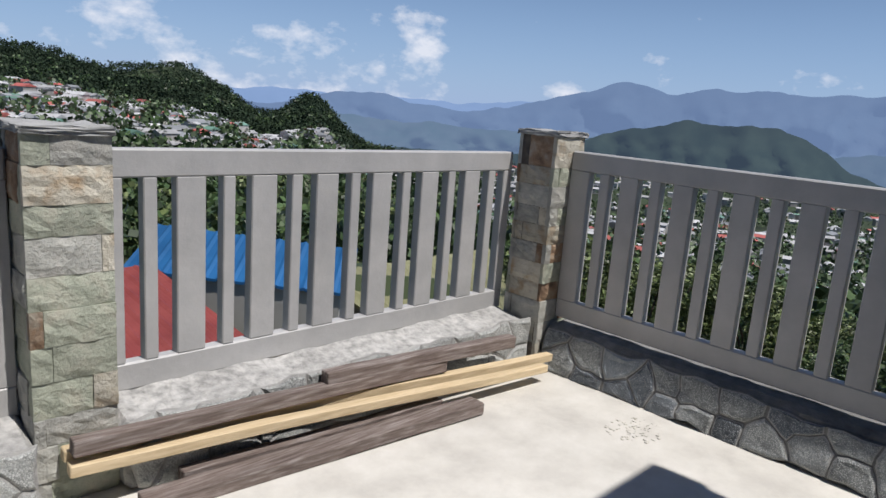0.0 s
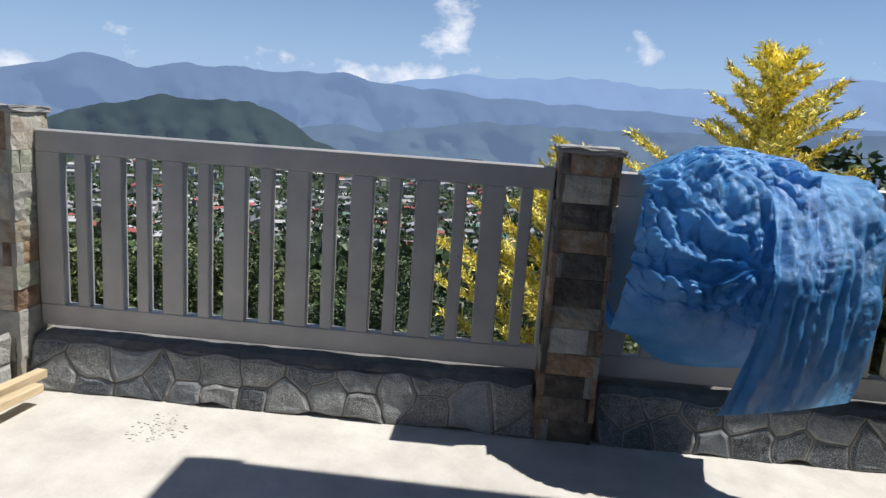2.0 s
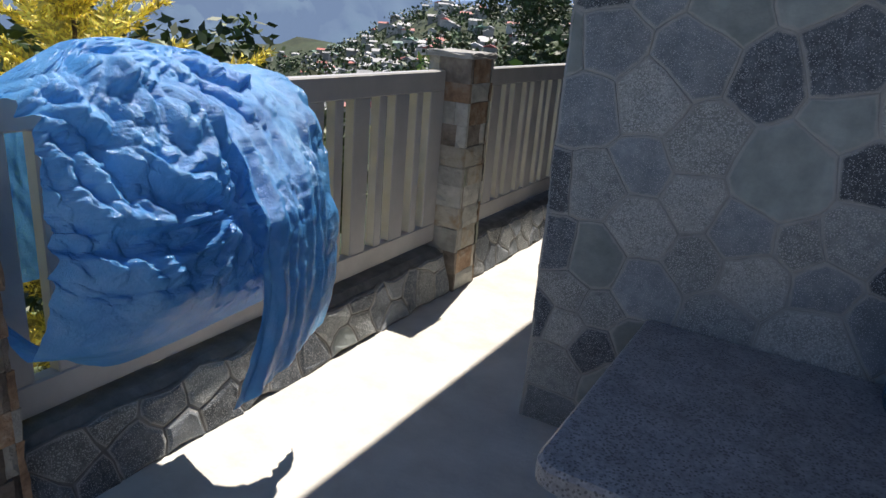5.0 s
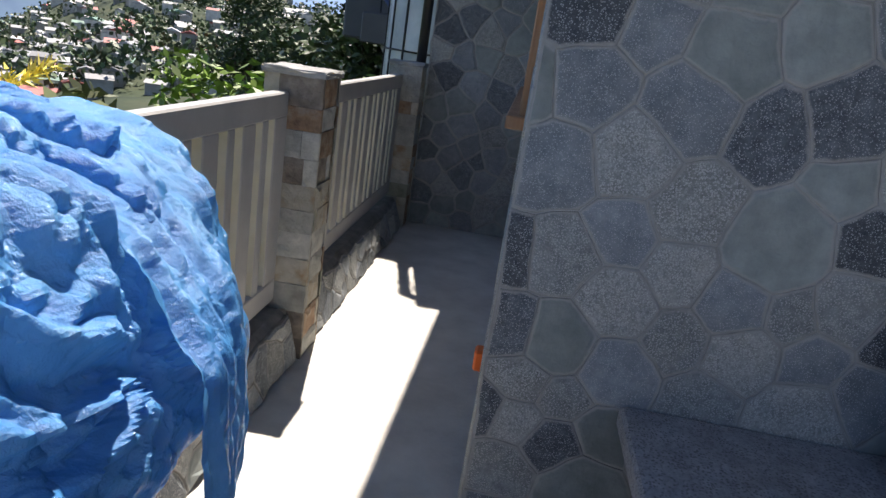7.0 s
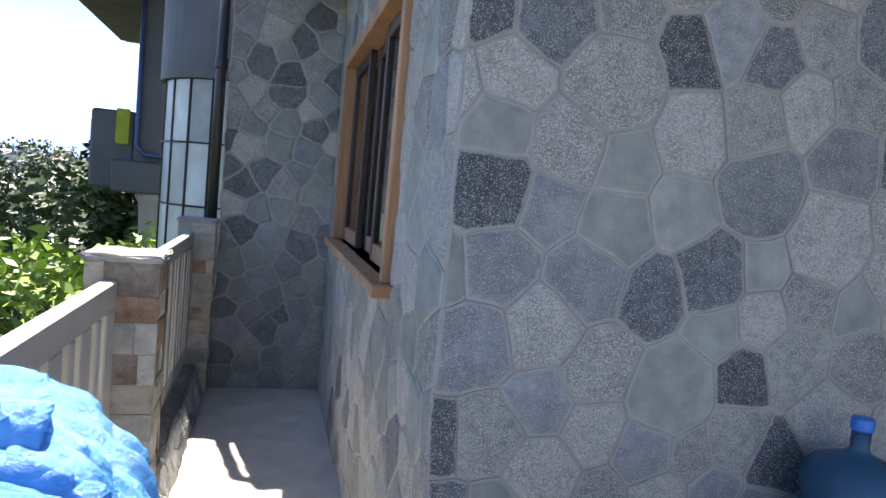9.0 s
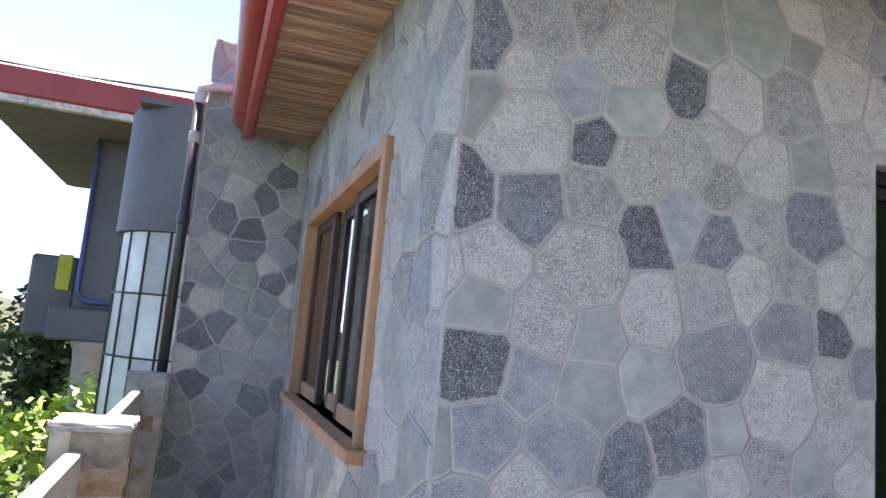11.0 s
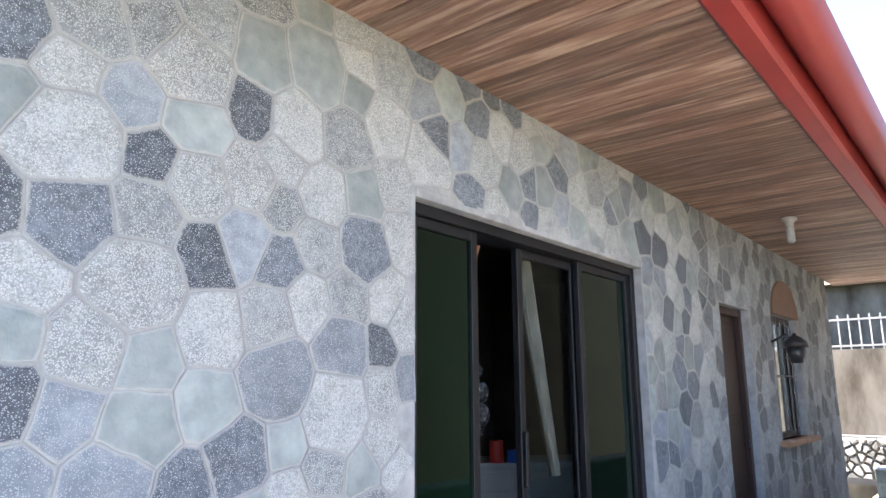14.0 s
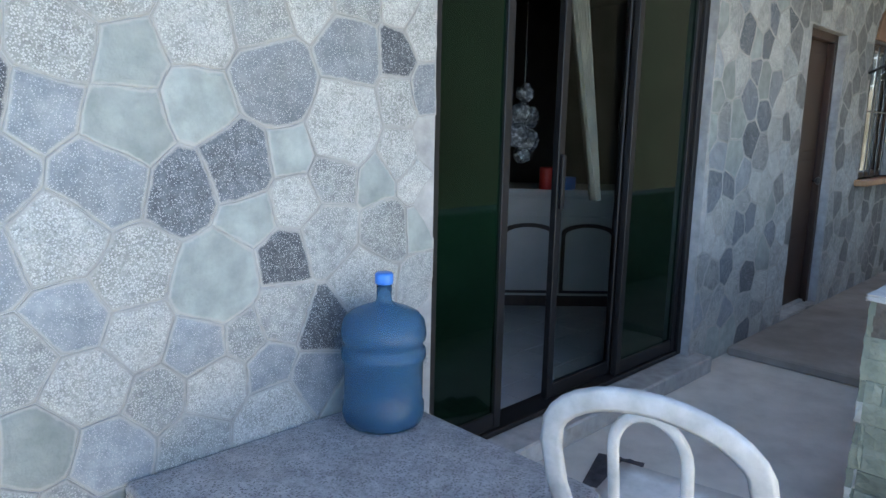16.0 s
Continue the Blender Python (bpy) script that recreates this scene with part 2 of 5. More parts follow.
def box(x0, x1, y0, y1, z0, z1, bevel=0.0):
    return add_box(bmesh.new(), x0, x1, y0, y1, z0, z1, bevel)


def prism(pts, y0, y1):
    """A solid whose x-z outline is pts, from y0 to y1."""
    bm = bmesh.new()
    a = [bm.verts.new((p[0], y0, p[1])) for p in pts]
    b = [bm.verts.new((p[0], y1, p[1])) for p in pts]
    n = len(pts)
    bm.faces.new(a)
    bm.faces.new(b[::-1])
    for i in range(n):
        bm.faces.new((a[i], b[i], b[(i + 1) % n], a[(i + 1) % n]))
    return bm


def lathe(profile, seg=24):
    bm = bmesh.new()
    rings = []
    for r, z in profile:
        rings.append([bm.verts.new((r * math.cos(2 * math.pi * i / seg), r * math.sin(2 * math.pi * i / seg), z)) for i in range(seg)])
    for a, b in zip(rings, rings[1:]):
        for i in range(seg):
            bm.faces.new((a[i], a[(i + 1) % seg], b[(i + 1) % seg], b[i]))
    bm.faces.new(rings[0][::-1])
    bm.faces.new(rings[-1])
    return bm


def tube(points, r, seg=8):
    bm = bmesh.new()
    pts = [Vector(p) for p in points]
    rings = []
    side = None
    for i, p in enumerate(pts):
        d = (pts[min(i + 1, len(pts) - 1)] - pts[max(i - 1, 0)]).normalized()
        if side is None:
            side = d.orthogonal().normalized()
        side = (side - d * side.dot(d)).normalized()
        up = d.cross(side)
        rr = r(i / (len(pts) - 1)) if callable(r) else r
        rings.append([bm.verts.new(p + (side * math.cos(a) + up * math.sin(a)) * rr) for a in (2 * math.pi * k / seg for k in range(seg))])
    for a, b in zip(rings, rings[1:]):
        for i in range(seg):
            bm.faces.new((a[i], a[(i + 1) % seg], b[(i + 1) % seg], b[i]))
    bm.faces.new(rings[0][::-1])
    bm.faces.new(rings[-1])
    return bm


def wall_mesh(u0, u1, z0, z1, d0, d1, holes, axis):
    """A slab along x (axis 'x', depth in y) or along y (axis 'y', depth in x), with holes (u0, u1, z0, z1) through it."""
    us = sorted({u0, u1, *[h[0] for h in holes], *[h[1] for h in holes]})
    zs = sorted({z0, z1, *[h[2] for h in holes], *[h[3] for h in holes]})
    bm = bmesh.new()
    for a, b in zip(us, us[1:]):
        for c, d in zip(zs, zs[1:]):
            mu, mz = (a + b) / 2, (c + d) / 2
            if any(h[0] < mu < h[1] and h[2] < mz < h[3] for h in holes):
                continue
            if axis == "x":
                add_box(bm, a, b, d0, d1, c, d)
            else:
                add_box(bm, d0, d1, a, b, c, d)
    bmesh.ops.remove_doubles(bm, verts=bm.verts, dist=1e-5)
    return bm


# ---- crazy-paving stone cladding ----
def clip_poly(poly, nx, nz, c):
    """Keeps the side nx*x + nz*z <= c."""
    out = []
    for i in range(len(poly)):
        p, q = poly[i], poly[(i + 1) % len(poly)]
        dp, dq = nx * p[0] + nz * p[1] - c, nx * q[0] + nz * q[1] - c
        if dp <= 0:
            out.append(p)
        if (dp < 0) != (dq < 0) and abs(dp - dq) > 1e-9:
            f = dp / (dp - dq)
            out.append((p[0] + f * (q[0] - p[0]), p[1] + f * (q[1] - p[1])))
    return out


def scatter(rng, u0, u1, z0, z1, size, given=()):
    """Uneven seeds (u, z, tone, radius) about size apart, keeping clear of the given ones."""
    pts = list(given)
    for _ in range(int((u1 - u0) * (z1 - z0) / size ** 2 * 40)):
        p = (rng.uniform(u0, u1), rng.uniform(z0, z1), None, size * rng.uniform(0.38, 0.6))
        s = size * rng.uniform(0.72, 1.15)
        if all((p[0] - q[0]) ** 2 + (p[1] - q[1]) ** 2 > (s if q[2] is None else q[3] + 0.5 * s) ** 2 for q in pts):
            pts.append(p)
    return pts


def stone_cells(seeds, u0, u1, z0, z1, holes):
    """Cells of a weighted cell diagram: a seed with a larger radius takes a larger stone."""
    cells = []
    for i, s in enumerate(seeds):
        poly = [(u0, z0), (u1, z0), (u1, z1), (u0, z1)]
        for j, q in enumerate(seeds):
            if i == j or abs(q[0] - s[0]) + abs(q[1] - s[1]) > 1.6:
                continue
            nx, nz = q[0] - s[0], q[1] - s[1]
            poly = clip_poly(poly, nx, nz, (q[0] ** 2 + q[1] ** 2 - s[0] ** 2 - s[1] ** 2 + s[3] ** 2 - q[3] ** 2) / 2)
            if not poly:
                break
        for h in holes:
            if not poly or s[0] > h[0] and s[0] < h[1] and s[1] > h[2] and s[1] < h[3]:
                poly = []
                break
            gaps = [(h[0] - s[0], -1, (1, 0, h[0])), (s[0] - h[1], 1, (-1, 0, -h[1])), (h[2] - s[1], 2, (0, 1, h[2])), (s[1] - h[3], 3, (0, -1, -h[3]))]
            g = max(gaps, key=lambda k: k[0])
            poly = clip_poly(poly, *g[2])
        if poly and len(poly) > 2:
            cells.append((s, poly))
    return cells


def stone_bm(bm, poly, rng, joint, proud, place, wave=0.012, scored=True):
    """One flat stone in its bed: a rim of mortar up to a scored line, then the stone's own uneven outline and face."""
    smear = bm.verts.layers.float.get("smear") or bm.verts.layers.float.new("smear")
    pts = []
    n = len(poly)
    for i in range(n):
        p, q = poly[i], poly[(i + 1) % n]
        lp = math.hypot(q[0] - p[0], q[1] - p[1])
        if lp < 0.006:
            continue
        k = 3 if lp > 0.09 else 2 if lp > 0.05 else 1
        for f in range(k):
            x, z = p[0] + (q[0] - p[0]) * f / k, p[1] + (q[1] - p[1]) * f / k
            w = noise.noise_vector((x * 9, z * 9, 4.4)) * wave
            pts.append((x + w.x, z + w.y, f == 0))
    m = len(pts)
    if m < 4:
        return False
    cx = sum(p[0] for p in pts) / m
    cz = sum(p[1] for p in pts) / m
    tx, tz = rng.uniform(-0.012, 0.012), rng.uniform(-0.012, 0.012)
    rings = [[], [], [], []]
    for x, z, corner in pts:
        d = math.hypot(x - cx, z - cz)
        if d < joint * 2.5 + 0.008:
            return False
        edge = joint * rng.uniform(0.6, 1.5) + (0.003 if corner else 0.0)
        inner = edge + min(0.015, d * 0.22)
        for ring, (inset, out, wipe) in enumerate(((0.0009 if scored else -0.001, -0.004, 1.0), (0.0016 if scored else -0.001, 0.0022, 1.0), (edge, 0.0026 + proud * 0.3, 1.0), (inner, 0.0026 + proud, 0.0))):
            f = (d - inset) / d
            u, v = cx + (x - cx) * f, cz + (z - cz) * f
            vert = bm.verts.new(place(u, v, out + ((u - cx) * tx + (v - cz) * tz if ring == 3 else 0.0)))
            vert[smear] = wipe
            rings[ring].append(vert)
    for r, (a, b) in enumerate(zip(rings, rings[1:])):
        for i in range(m):
            bm.faces.new((a[i], a[(i + 1) % m], b[(i + 1) % m], b[i])).material_index = 1 if r < 2 else 0
    bm.faces.new(rings[3]).material_index = 0
    return True


def clad(parent, seed, u0, u1, z0, z1, size, place, holes=(), given=(), near=None, joint=0.0032, proud=0.003, tones=(3, 5, 6, 3, 4), bed="joint", wave=0.012, scored=True):
    """Clads a wall with stones: those for which near(u, z) holds are parts of their own, the rest one joined part."""
    rng = random.Random(seed)
    seeds = scatter(rng, u0, u1, z0, z1, size, given)
    rest = bmesh.new()
    for s, poly in stone_cells(seeds, u0, u1, z0, z1, holes):
        tone = s[2] if s[2] is not None else rng.choices(range(5), tones)[0]
        if near is None or near(s[0], s[1]):
            bm = bmesh.new()
            if stone_bm(bm, poly, rng, joint, proud * rng.uniform(0.6, 1.3), place, wave, scored):
                part("stone", bm, STONE[tone], parent).data.materials.append(M[bed])
            else:
                bm.free()
        else:
            stone_bm(rest, poly, rng, joint, proud, place, wave, scored)
    if rest.verts:
        ob = part("stone_rest", rest, M["stone_any"], parent)
        ob.data.materials.append(M[bed])
        tagged(ob, kind="stuff")
    else:
        rest.free()


# ---- ground, hills and distance ----
def fbm(x, y, z, o=5):
    return noise.fractal((x, y, z), 1.0, 2.0, o)


def rise(az, c, w, h):
    return h / (1 + math.exp(-(az - c) / w))


def hill_angle(az):
    """Height of the built-up hillside above the horizon, in degrees, by the way it lies."""
    return -4.6 + rise(az, 142, 1.5, 1.0) + rise(az, 151.3, 1.5, 4.3) + rise(az, 164, 1.5, 0.8) + bell(az, 146.2, 2.6, 3.0)


def ground_height(az, r):
    a = (az + 180) % 360 - 180
    if r < 12:
        return -2.6 - 0.25 * (r - 6)
    up = 1.0 if 0 < a <= 180 else 0.0
    side = max(0.0, min(1.0, (a + 25) / 25)) if a < 60 else max(0.0, min(1.0, (205 - a) / 25)) if a <= 180 else 0.0
    if a < -60:
        side = max(0.0, min(1.0, (-155 - a) / 25))
    steps = [(12, -18), (40, -16.5), (120, -14.5), (300, -12), (600, -8.0), (1000, -5.0), (1500, -3.6)]
    for (r0, e0), (r1, e1) in zip(steps, steps[1:]):
        if r <= r1:
            f = (math.log(r) - math.log(r0)) / (math.log(r1) - math.log(r0))
            e = e0 + (e1 - e0) * f
            break
    else:
        e = -3.6
    if 125 < a <= 215 or a < -145:
        b = a if a > 0 else a + 360
        h = hill_angle(min(b, 168))
        w = max(0.0, min(1.0, (b - 125) / 12))
        f = max(0.0, min(1.0, (math.log(r) - math.log(60)) / (math.log(1050) - math.log(60))))
        e2 = -13 + (h + 13) * f ** 0.9 if r < 1080 else h - (r - 1080) / 200
        e = e + (e2 - e) * w
    if a < 45 and a > -25:
        f = max(0.0, min(1.0, (math.log(r) - math.log(90)) / (math.log(700) - math.log(90))))
        e2 = -13 + 13.5 * f
        e = e + (e2 - e) * max(0.0, min(1.0, (45 - a) / 14)) * (1 if r < 800 else 0.5)
    z = r * math.tan(radians(e)) * side - (3.0 + r * 0.02) * (1 - side)
    return z + (0.028 if r < 300 else 0.014) * r * fbm(r * 0.011 * math.cos(radians(az)) , r * 0.011 * math.sin(radians(az)), 3.1)


def on_ground(az, r):
    return Vector((-r * math.sin(radians(az)), r * math.cos(radians(az)), ground_height(az, r)))


def build_ground():
    bm = bmesh.new()
    radii = [6.0]
    while radii[-1] < 1500:
        radii.append(radii[-1] * 1.055 + 0.15)
    n = 300
    rings = [[bm.verts.new(on_ground(360 * i / n, r)) for i in range(n)] for r in radii]
    c = bm.verts.new((0, 0, -2.6))
    for i in range(n):
        bm.faces.new((c, rings[0][i], rings[0][(i + 1) % n]))
    for a, b in zip(rings, rings[1:]):
        for i in range(n):
            bm.faces.new((a[i], b[i], b[(i + 1) % n], a[(i + 1) % n]))
    m = mat("wooded_slope", [(0.012, 0.024, 0.009), (0.026, 0.042, 0.015), (0.05, 0.06, 0.026)], 0.06, 0.95, 0.9, 0.9, stain=0.4)
    tagged(part("ground", bm, m, smooth=True), "steep green wooded hillside falling to the valley", "ground", kind="structure")


def haze_mat(name, near, far, glow):
    # Air haze over the slopes is put in as an even blue emission.
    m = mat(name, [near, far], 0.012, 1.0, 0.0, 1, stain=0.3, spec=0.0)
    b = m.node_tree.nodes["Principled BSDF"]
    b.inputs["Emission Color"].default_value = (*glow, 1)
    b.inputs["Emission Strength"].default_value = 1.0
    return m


def ridge(name, label, dist, profile, material, az0, az1, seed, low=-9.0, rough=1.0):
    """A range of mountains: a strip whose crest follows profile(az) degrees above the horizon, with spurs towards the viewer."""
    bm = bmesh.new()
    rows, cols = 26, int((az1 - az0) / 0.35)
    grid = []
    for j in range(rows + 1):
        f = j / rows
        line = []
        for i in range(cols + 1):
            az = az0 + (az1 - az0) * i / cols
            e = low + (profile(az) - low) * f
            spur = fbm(az * 0.33, f * 2.2, seed, 4)
            r = dist * (0.82 + 0.2 * f ** 0.8 + 0.05 * spur * rough * math.sin(math.pi * min(1, f * 1.02)))
            line.append(bm.verts.new((-r * math.sin(radians(az)), r * math.cos(radians(az)), 1.3 + r * math.tan(radians(e)))))
        grid.append(line)
    for a, b in zip(grid, grid[1:]):
        for i in range(cols):
            bm.faces.new((a[i], a[i + 1], b[i + 1], b[i]))
    tagged(part(name, bm, material, smooth=True), label, "mountains", kind="structure")


def bell(az, c, w, h):
    return h * math.exp(-((az - c) / w) ** 2)


def crest(knots, az):
    """A skyline through (way, degrees above the horizon), eased between its summits and saddles."""
    for (a0, e0), (a1, e1) in zip(knots, knots[1:]):
        if az <= a1:
            f = max(0.0, (az - a0) / (a1 - a0))
            return e0 + (e1 - e0) * (0.5 * f + 0.5 * f * f * (3 - 2 * f))
    return knots[-1][1]


def crest_far(az):
    return crest(((5, 3.4), (38, 4.1), (45, 3.8), (50, 4.3), (55, 3.6), (60, 4.3), (66, 4.3), (72, 3.2), (79, 3.4), (85, 3.6), (92, 3.4), (97, 2.7), (104, 1.4), (120, 0.7), (140, 0.2), (172, 0.1)), az) + 0.35 * fbm(az * 0.25, 0, 7.3, 8)


def crest_peak(az):
    return crest(((5, 0.6), (40, 1.0), (70, 1.2), (86, 1.5), (94, 1.9), (99.5, 2.2), (102.5, 2.9), (108, 2.5), (114.5, 2.6), (117.5, 2.0), (119.6, 2.5), (121.5, 2.8), (124, 1.9), (127, 1.0), (131, 0.0), (134, -0.6), (138, -0.2), (141.4, 0.6), (144, 0.2), (150, -1.0), (172, -1.0)), az) + 0.3 * fbm(az * 0.3, 0, 2.2, 8)


def crest_mid(az):
    return -1.6 + bell(az, 40, 9, 5.2) + bell(az, 60, 14, 2.3) + bell(az, 84, 12, 1.5) + 0.6 * fbm(az * 0.2, 0, 5.2, 8)


def crest_green(az):
    return -3.8 + bell(az, 110.5, 5.5, 3.8) + bell(az, 117.5, 4, 2.7) + bell(az, 123, 4, 2.0) + 0.35 * fbm(az * 0.4, 0, 9.2, 7)


build_ground()
# The last colour of each range is its painted haze, the hill's too.
ridge("mountain_range_far", "pale blue hazy mountain range on the horizon", 4300, crest_far, haze_mat("far_haze", (0.02, 0.03, 0.05), (0.03, 0.04, 0.06), (0.21, 0.31, 0.50)), 5, 172, 1.7, low=-4)
ridge("mountain_range_peak", "blue-hazed forested mountains with a flat-topped peak", 2700, crest_peak, haze_mat("blue_haze", (0.02, 0.03, 0.04), (0.03, 0.04, 0.05), (0.135, 0.20, 0.335)), 5, 172, 4.7, low=-5.5, rough=1.6)
ridge("mountain_range_mid", "blue-hazed green lower ridges across the valley", 2000, crest_mid, haze_mat("mid_haze", (0.02, 0.035, 0.03), (0.035, 0.045, 0.045), (0.105, 0.155, 0.25)), 5, 172, 6.1, low=-6.5, rough=1.6)
ridge("wooded_hill", "dark green wooded hill below the terrace view", 1250, crest_green, haze_mat("hill_forest", (0.010, 0.018, 0.015), (0.028, 0.04, 0.03), (0.038, 0.056, 0.08)), 96, 172, 8.3, low=-8, rough=1.4)


def gable_house(bm, c, w, d, h, turn):
    """A small far house: four walls and a pitched roof; faces of the roof take the second material."""
    ca, sa = math.cos(turn), math.sin(turn)

    def v(x, y, z):
        return bm.verts.new((c.x + x * ca - y * sa, c.y + x * sa + y * ca, c.z + z))
    b = [v(-w, -d, -3), v(w, -d, -3), v(w, d, -3), v(-w, d, -3)]
    t = [v(-w, -d, h), v(w, -d, h), v(w, d, h), v(-w, d, h)]
    for i in range(4):
        bm.faces.new((b[i], b[(i + 1) % 4], t[(i + 1) % 4], t[i])).material_index = 0
    o = 0.4
    e = [v(-w - o, -d - o, h - 0.15), v(w + o, -d - o, h - 0.15), v(w + o, d + o, h - 0.15), v(-w - o, d + o, h - 0.15)]
    k = h + d * 0.4
    r = [v(-w - o, 0, k), v(w + o, 0, k)]
    for f in ((e[0], e[1], r[1], r[0]), (e[2], e[3], r[0], r[1]), (e[1], e[2], r[1]), (e[3], e[0], r[0])):
        bm.faces.new(f).material_index = 1


def town(name, label, roof, seed, count, az0, az1, r0, r1, bias):
    rng = random.Random(seed)
    bm = bmesh.new()
    for _ in range(count):
        az = rng.uniform(az0, az1)
        r = r0 * (r1 / r0) ** (rng.random() ** bias)
        p = on_ground(az, r)
        s = rng.uniform(0.7, 1.4)
        gable_house(bm, p, 4.2 * s, 3.2 * s, rng.uniform(3.0, 7.5), rng.choice((0.3, 0.6, 1.9, 2.2)) + rng.uniform(-0.2, 0.2))
    ob = part(name, bm, M["house_wall"], None)
    ob.data.materials.append(roof)
    tagged(ob, label, "houses", kind="stuff")


M["house_wall"] = mat("far_house_wall", [(0.36, 0.34, 0.31), (0.55, 0.53, 0.5)], 0.4, 0.9, 0, 1, rnd=0.35, island=True)
for k, (cname, c, share) in enumerate((("white", (0.46, 0.46, 0.46), 380), ("grey", (0.26, 0.27, 0.28), 320), ("red", (0.40, 0.11, 0.09), 130), ("green", (0.14, 0.26, 0.2), 60))):
    roof = mat("far_roof_" + cname, [tuple(0.8 * q for q in c), c], 0.3, 0.6, 0, 1, rnd=0.25, island=True)
    town("valley_houses", cname + "-roofed houses crowded across the valley floor", roof, 10 + k, int(share * 2.4), 14, 132, 240, 1150, 0.85)
    town("hillside_houses", cname + "-roofed houses stepping up the green hillside", roof, 30 + k, int(share * 0.9), 138, 170, 300, 580, 0.9)


def leaf_cloud(rng, centres, count, size, squash=1.0):
    """Many small bent leaves spread through the given clumps (centre, radius)."""
    verts, faces = [], []
    for _ in range(count):
        c, rad = rng.choice(centres)
        d = Vector((rng.gauss(0, 1), rng.gauss(0, 1), rng.gauss(0, 1))).normalized() * rad * rng.random() ** 0.4
        p = Vector(c) + Vector((d.x, d.y, d.z * squash))
        a = Vector((rng.gauss(0, 1), rng.gauss(0, 1), rng.gauss(0, 0.6))).normalized()
        b = a.cross(Vector((rng.gauss(0, 1), rng.gauss(0, 1), rng.gauss(0, 1)))).normalized()
        s = size * rng.uniform(0.6, 1.3)
        i = len(verts)
        verts += [p - a * s, p + b * s * 0.42, p + a * s, p - b * s * 0.42]
        faces.append((i, i + 1, i + 2, i + 3))
    me = bpy.data.meshes.new("crown")
    me.from_pydata([tuple(v) for v in verts], [], faces)
    return me


def leaf_mat(name, a, b, rough=0.55):
    m = mat(name, [a, b], 3.0, rough, 0, 1, rnd=0.45, island=True)
    return m


M["leaf"] = leaf_mat("dark_leaves", (0.03, 0.055, 0.018), (0.06, 0.10, 0.03))
M["leaf_pine"] = mat("pine_forest", [(0.022, 0.036, 0.022), (0.034, 0.052, 0.03)], 0.05, 0.9, 0, 1, rnd=0.22, island=True, spec=0.1)
M["leaf_lime"] = leaf_mat("lime_leaves", (0.13, 0.23, 0.03), (0.24, 0.36, 0.06))
M["leaf_gold"] = leaf_mat("golden_needles", (0.72, 0.60, 0.09), (0.86, 0.78, 0.22))
M["leaf_olive"] = leaf_mat("olive_leaves", (0.07, 0.10, 0.03), (0.14, 0.17, 0.06))
M["petal"] = leaf_mat("red_petals", (0.45, 0.02, 0.03), (0.60, 0.05, 0.06))
M["bark"] = mat("bark", [(0.07, 0.05, 0.035), (0.14, 0.10, 0.07)], 12, 0.95, 0.8, 40)


def crown_part(name, parent, me, material):
    me.materials.append(material)
    ob = new(name, me)
    ob.parent = parent
    return ob


def tree(name, label, loc, height, clumps, count, leaf, material, seed, trunk=0.08):
    rng = random.Random(seed)
    t = thing(name, label, "tree", loc)
    top = max(c[0][2] for c in clumps)
    part("trunk", tube([(0, 0, -0.3), (0.05, 0.02, top * 0.4), (0, 0, top)], lambda f: trunk * (1 - 0.75 * f)), M["bark"], t, smooth=True)
    for c, r in clumps[:7]:
        part("limb", tube([(0, 0, c[2] * 0.45), (c[0] * 0.5, c[1] * 0.5, c[2] * 0.75), c], lambda f: trunk * 0.45 * (1 - 0.8 * f), 6), M["bark"], t, smooth=True)
    crown_part("crown", t, leaf_cloud(rng, clumps, count, leaf), material)
    return t


def clump_set(rng, n, spread, z0, z1, r):
    return [((rng.gauss(0, spread), rng.gauss(0, spread), rng.uniform(z0, z1)), r * rng.uniform(0.6, 1.2)) for _ in range(n)]


# ---- the terrace ----
EXT = 13.0
terrace_bm = box(-0.12, 4.75, -0.12, 3.9, -0.6, 0.0)
add_box(terrace_bm, 4.75, EXT, 2.45, 3.9, -0.6, 0.0)
terrace = part("floor", terrace_bm, M["concrete"])
# Added dark ground, unseen: stops sunlit floor bouncing light onto the far wall.
dark_bed = part("ground_bed", box(4.75, EXT + 1.0, -0.2, 2.45, -0.6, -0.004), mat("bounce_cut_dark", [(0.035, 0.032, 0.024), (0.075, 0.07, 0.05)], 7, 0.95, 0.8, 30))
tagged(dark_bed, "added dark ground out of view, cutting bounced sunlight", "ground", kind="structure")
tagged(terrace, "pale sunlit cement terrace floor with fine cracks", "floor", kind="structure")
walkway = part("floor_passage", box(-0.12, 1.1, 3.9, 7.25, -0.6, 0.0), M["concrete"])
tagged(walkway, "pale cement floor of the narrow side passage", "floor", kind="structure")
base = part("wall_base", wall_mesh(-0.12, EXT, -9, -0.604, -0.12, 7.3, (), "x"), M["mortar"])
tagged(base, "rough retaining wall under the terrace", "wall", kind="structure")

# Pale slat colour that stands in for light on one side.
M["lit_edge"] = mat("slat_edge_lit", [(0.52, 0.50, 0.40), (0.62, 0.60, 0.50)], 8, 0.85, 0.2, 40)
PIL_Y = [0.02 + 0.118, 2.617 - 0.118, 4.941 - 0.118, 7.216 - 0.118]


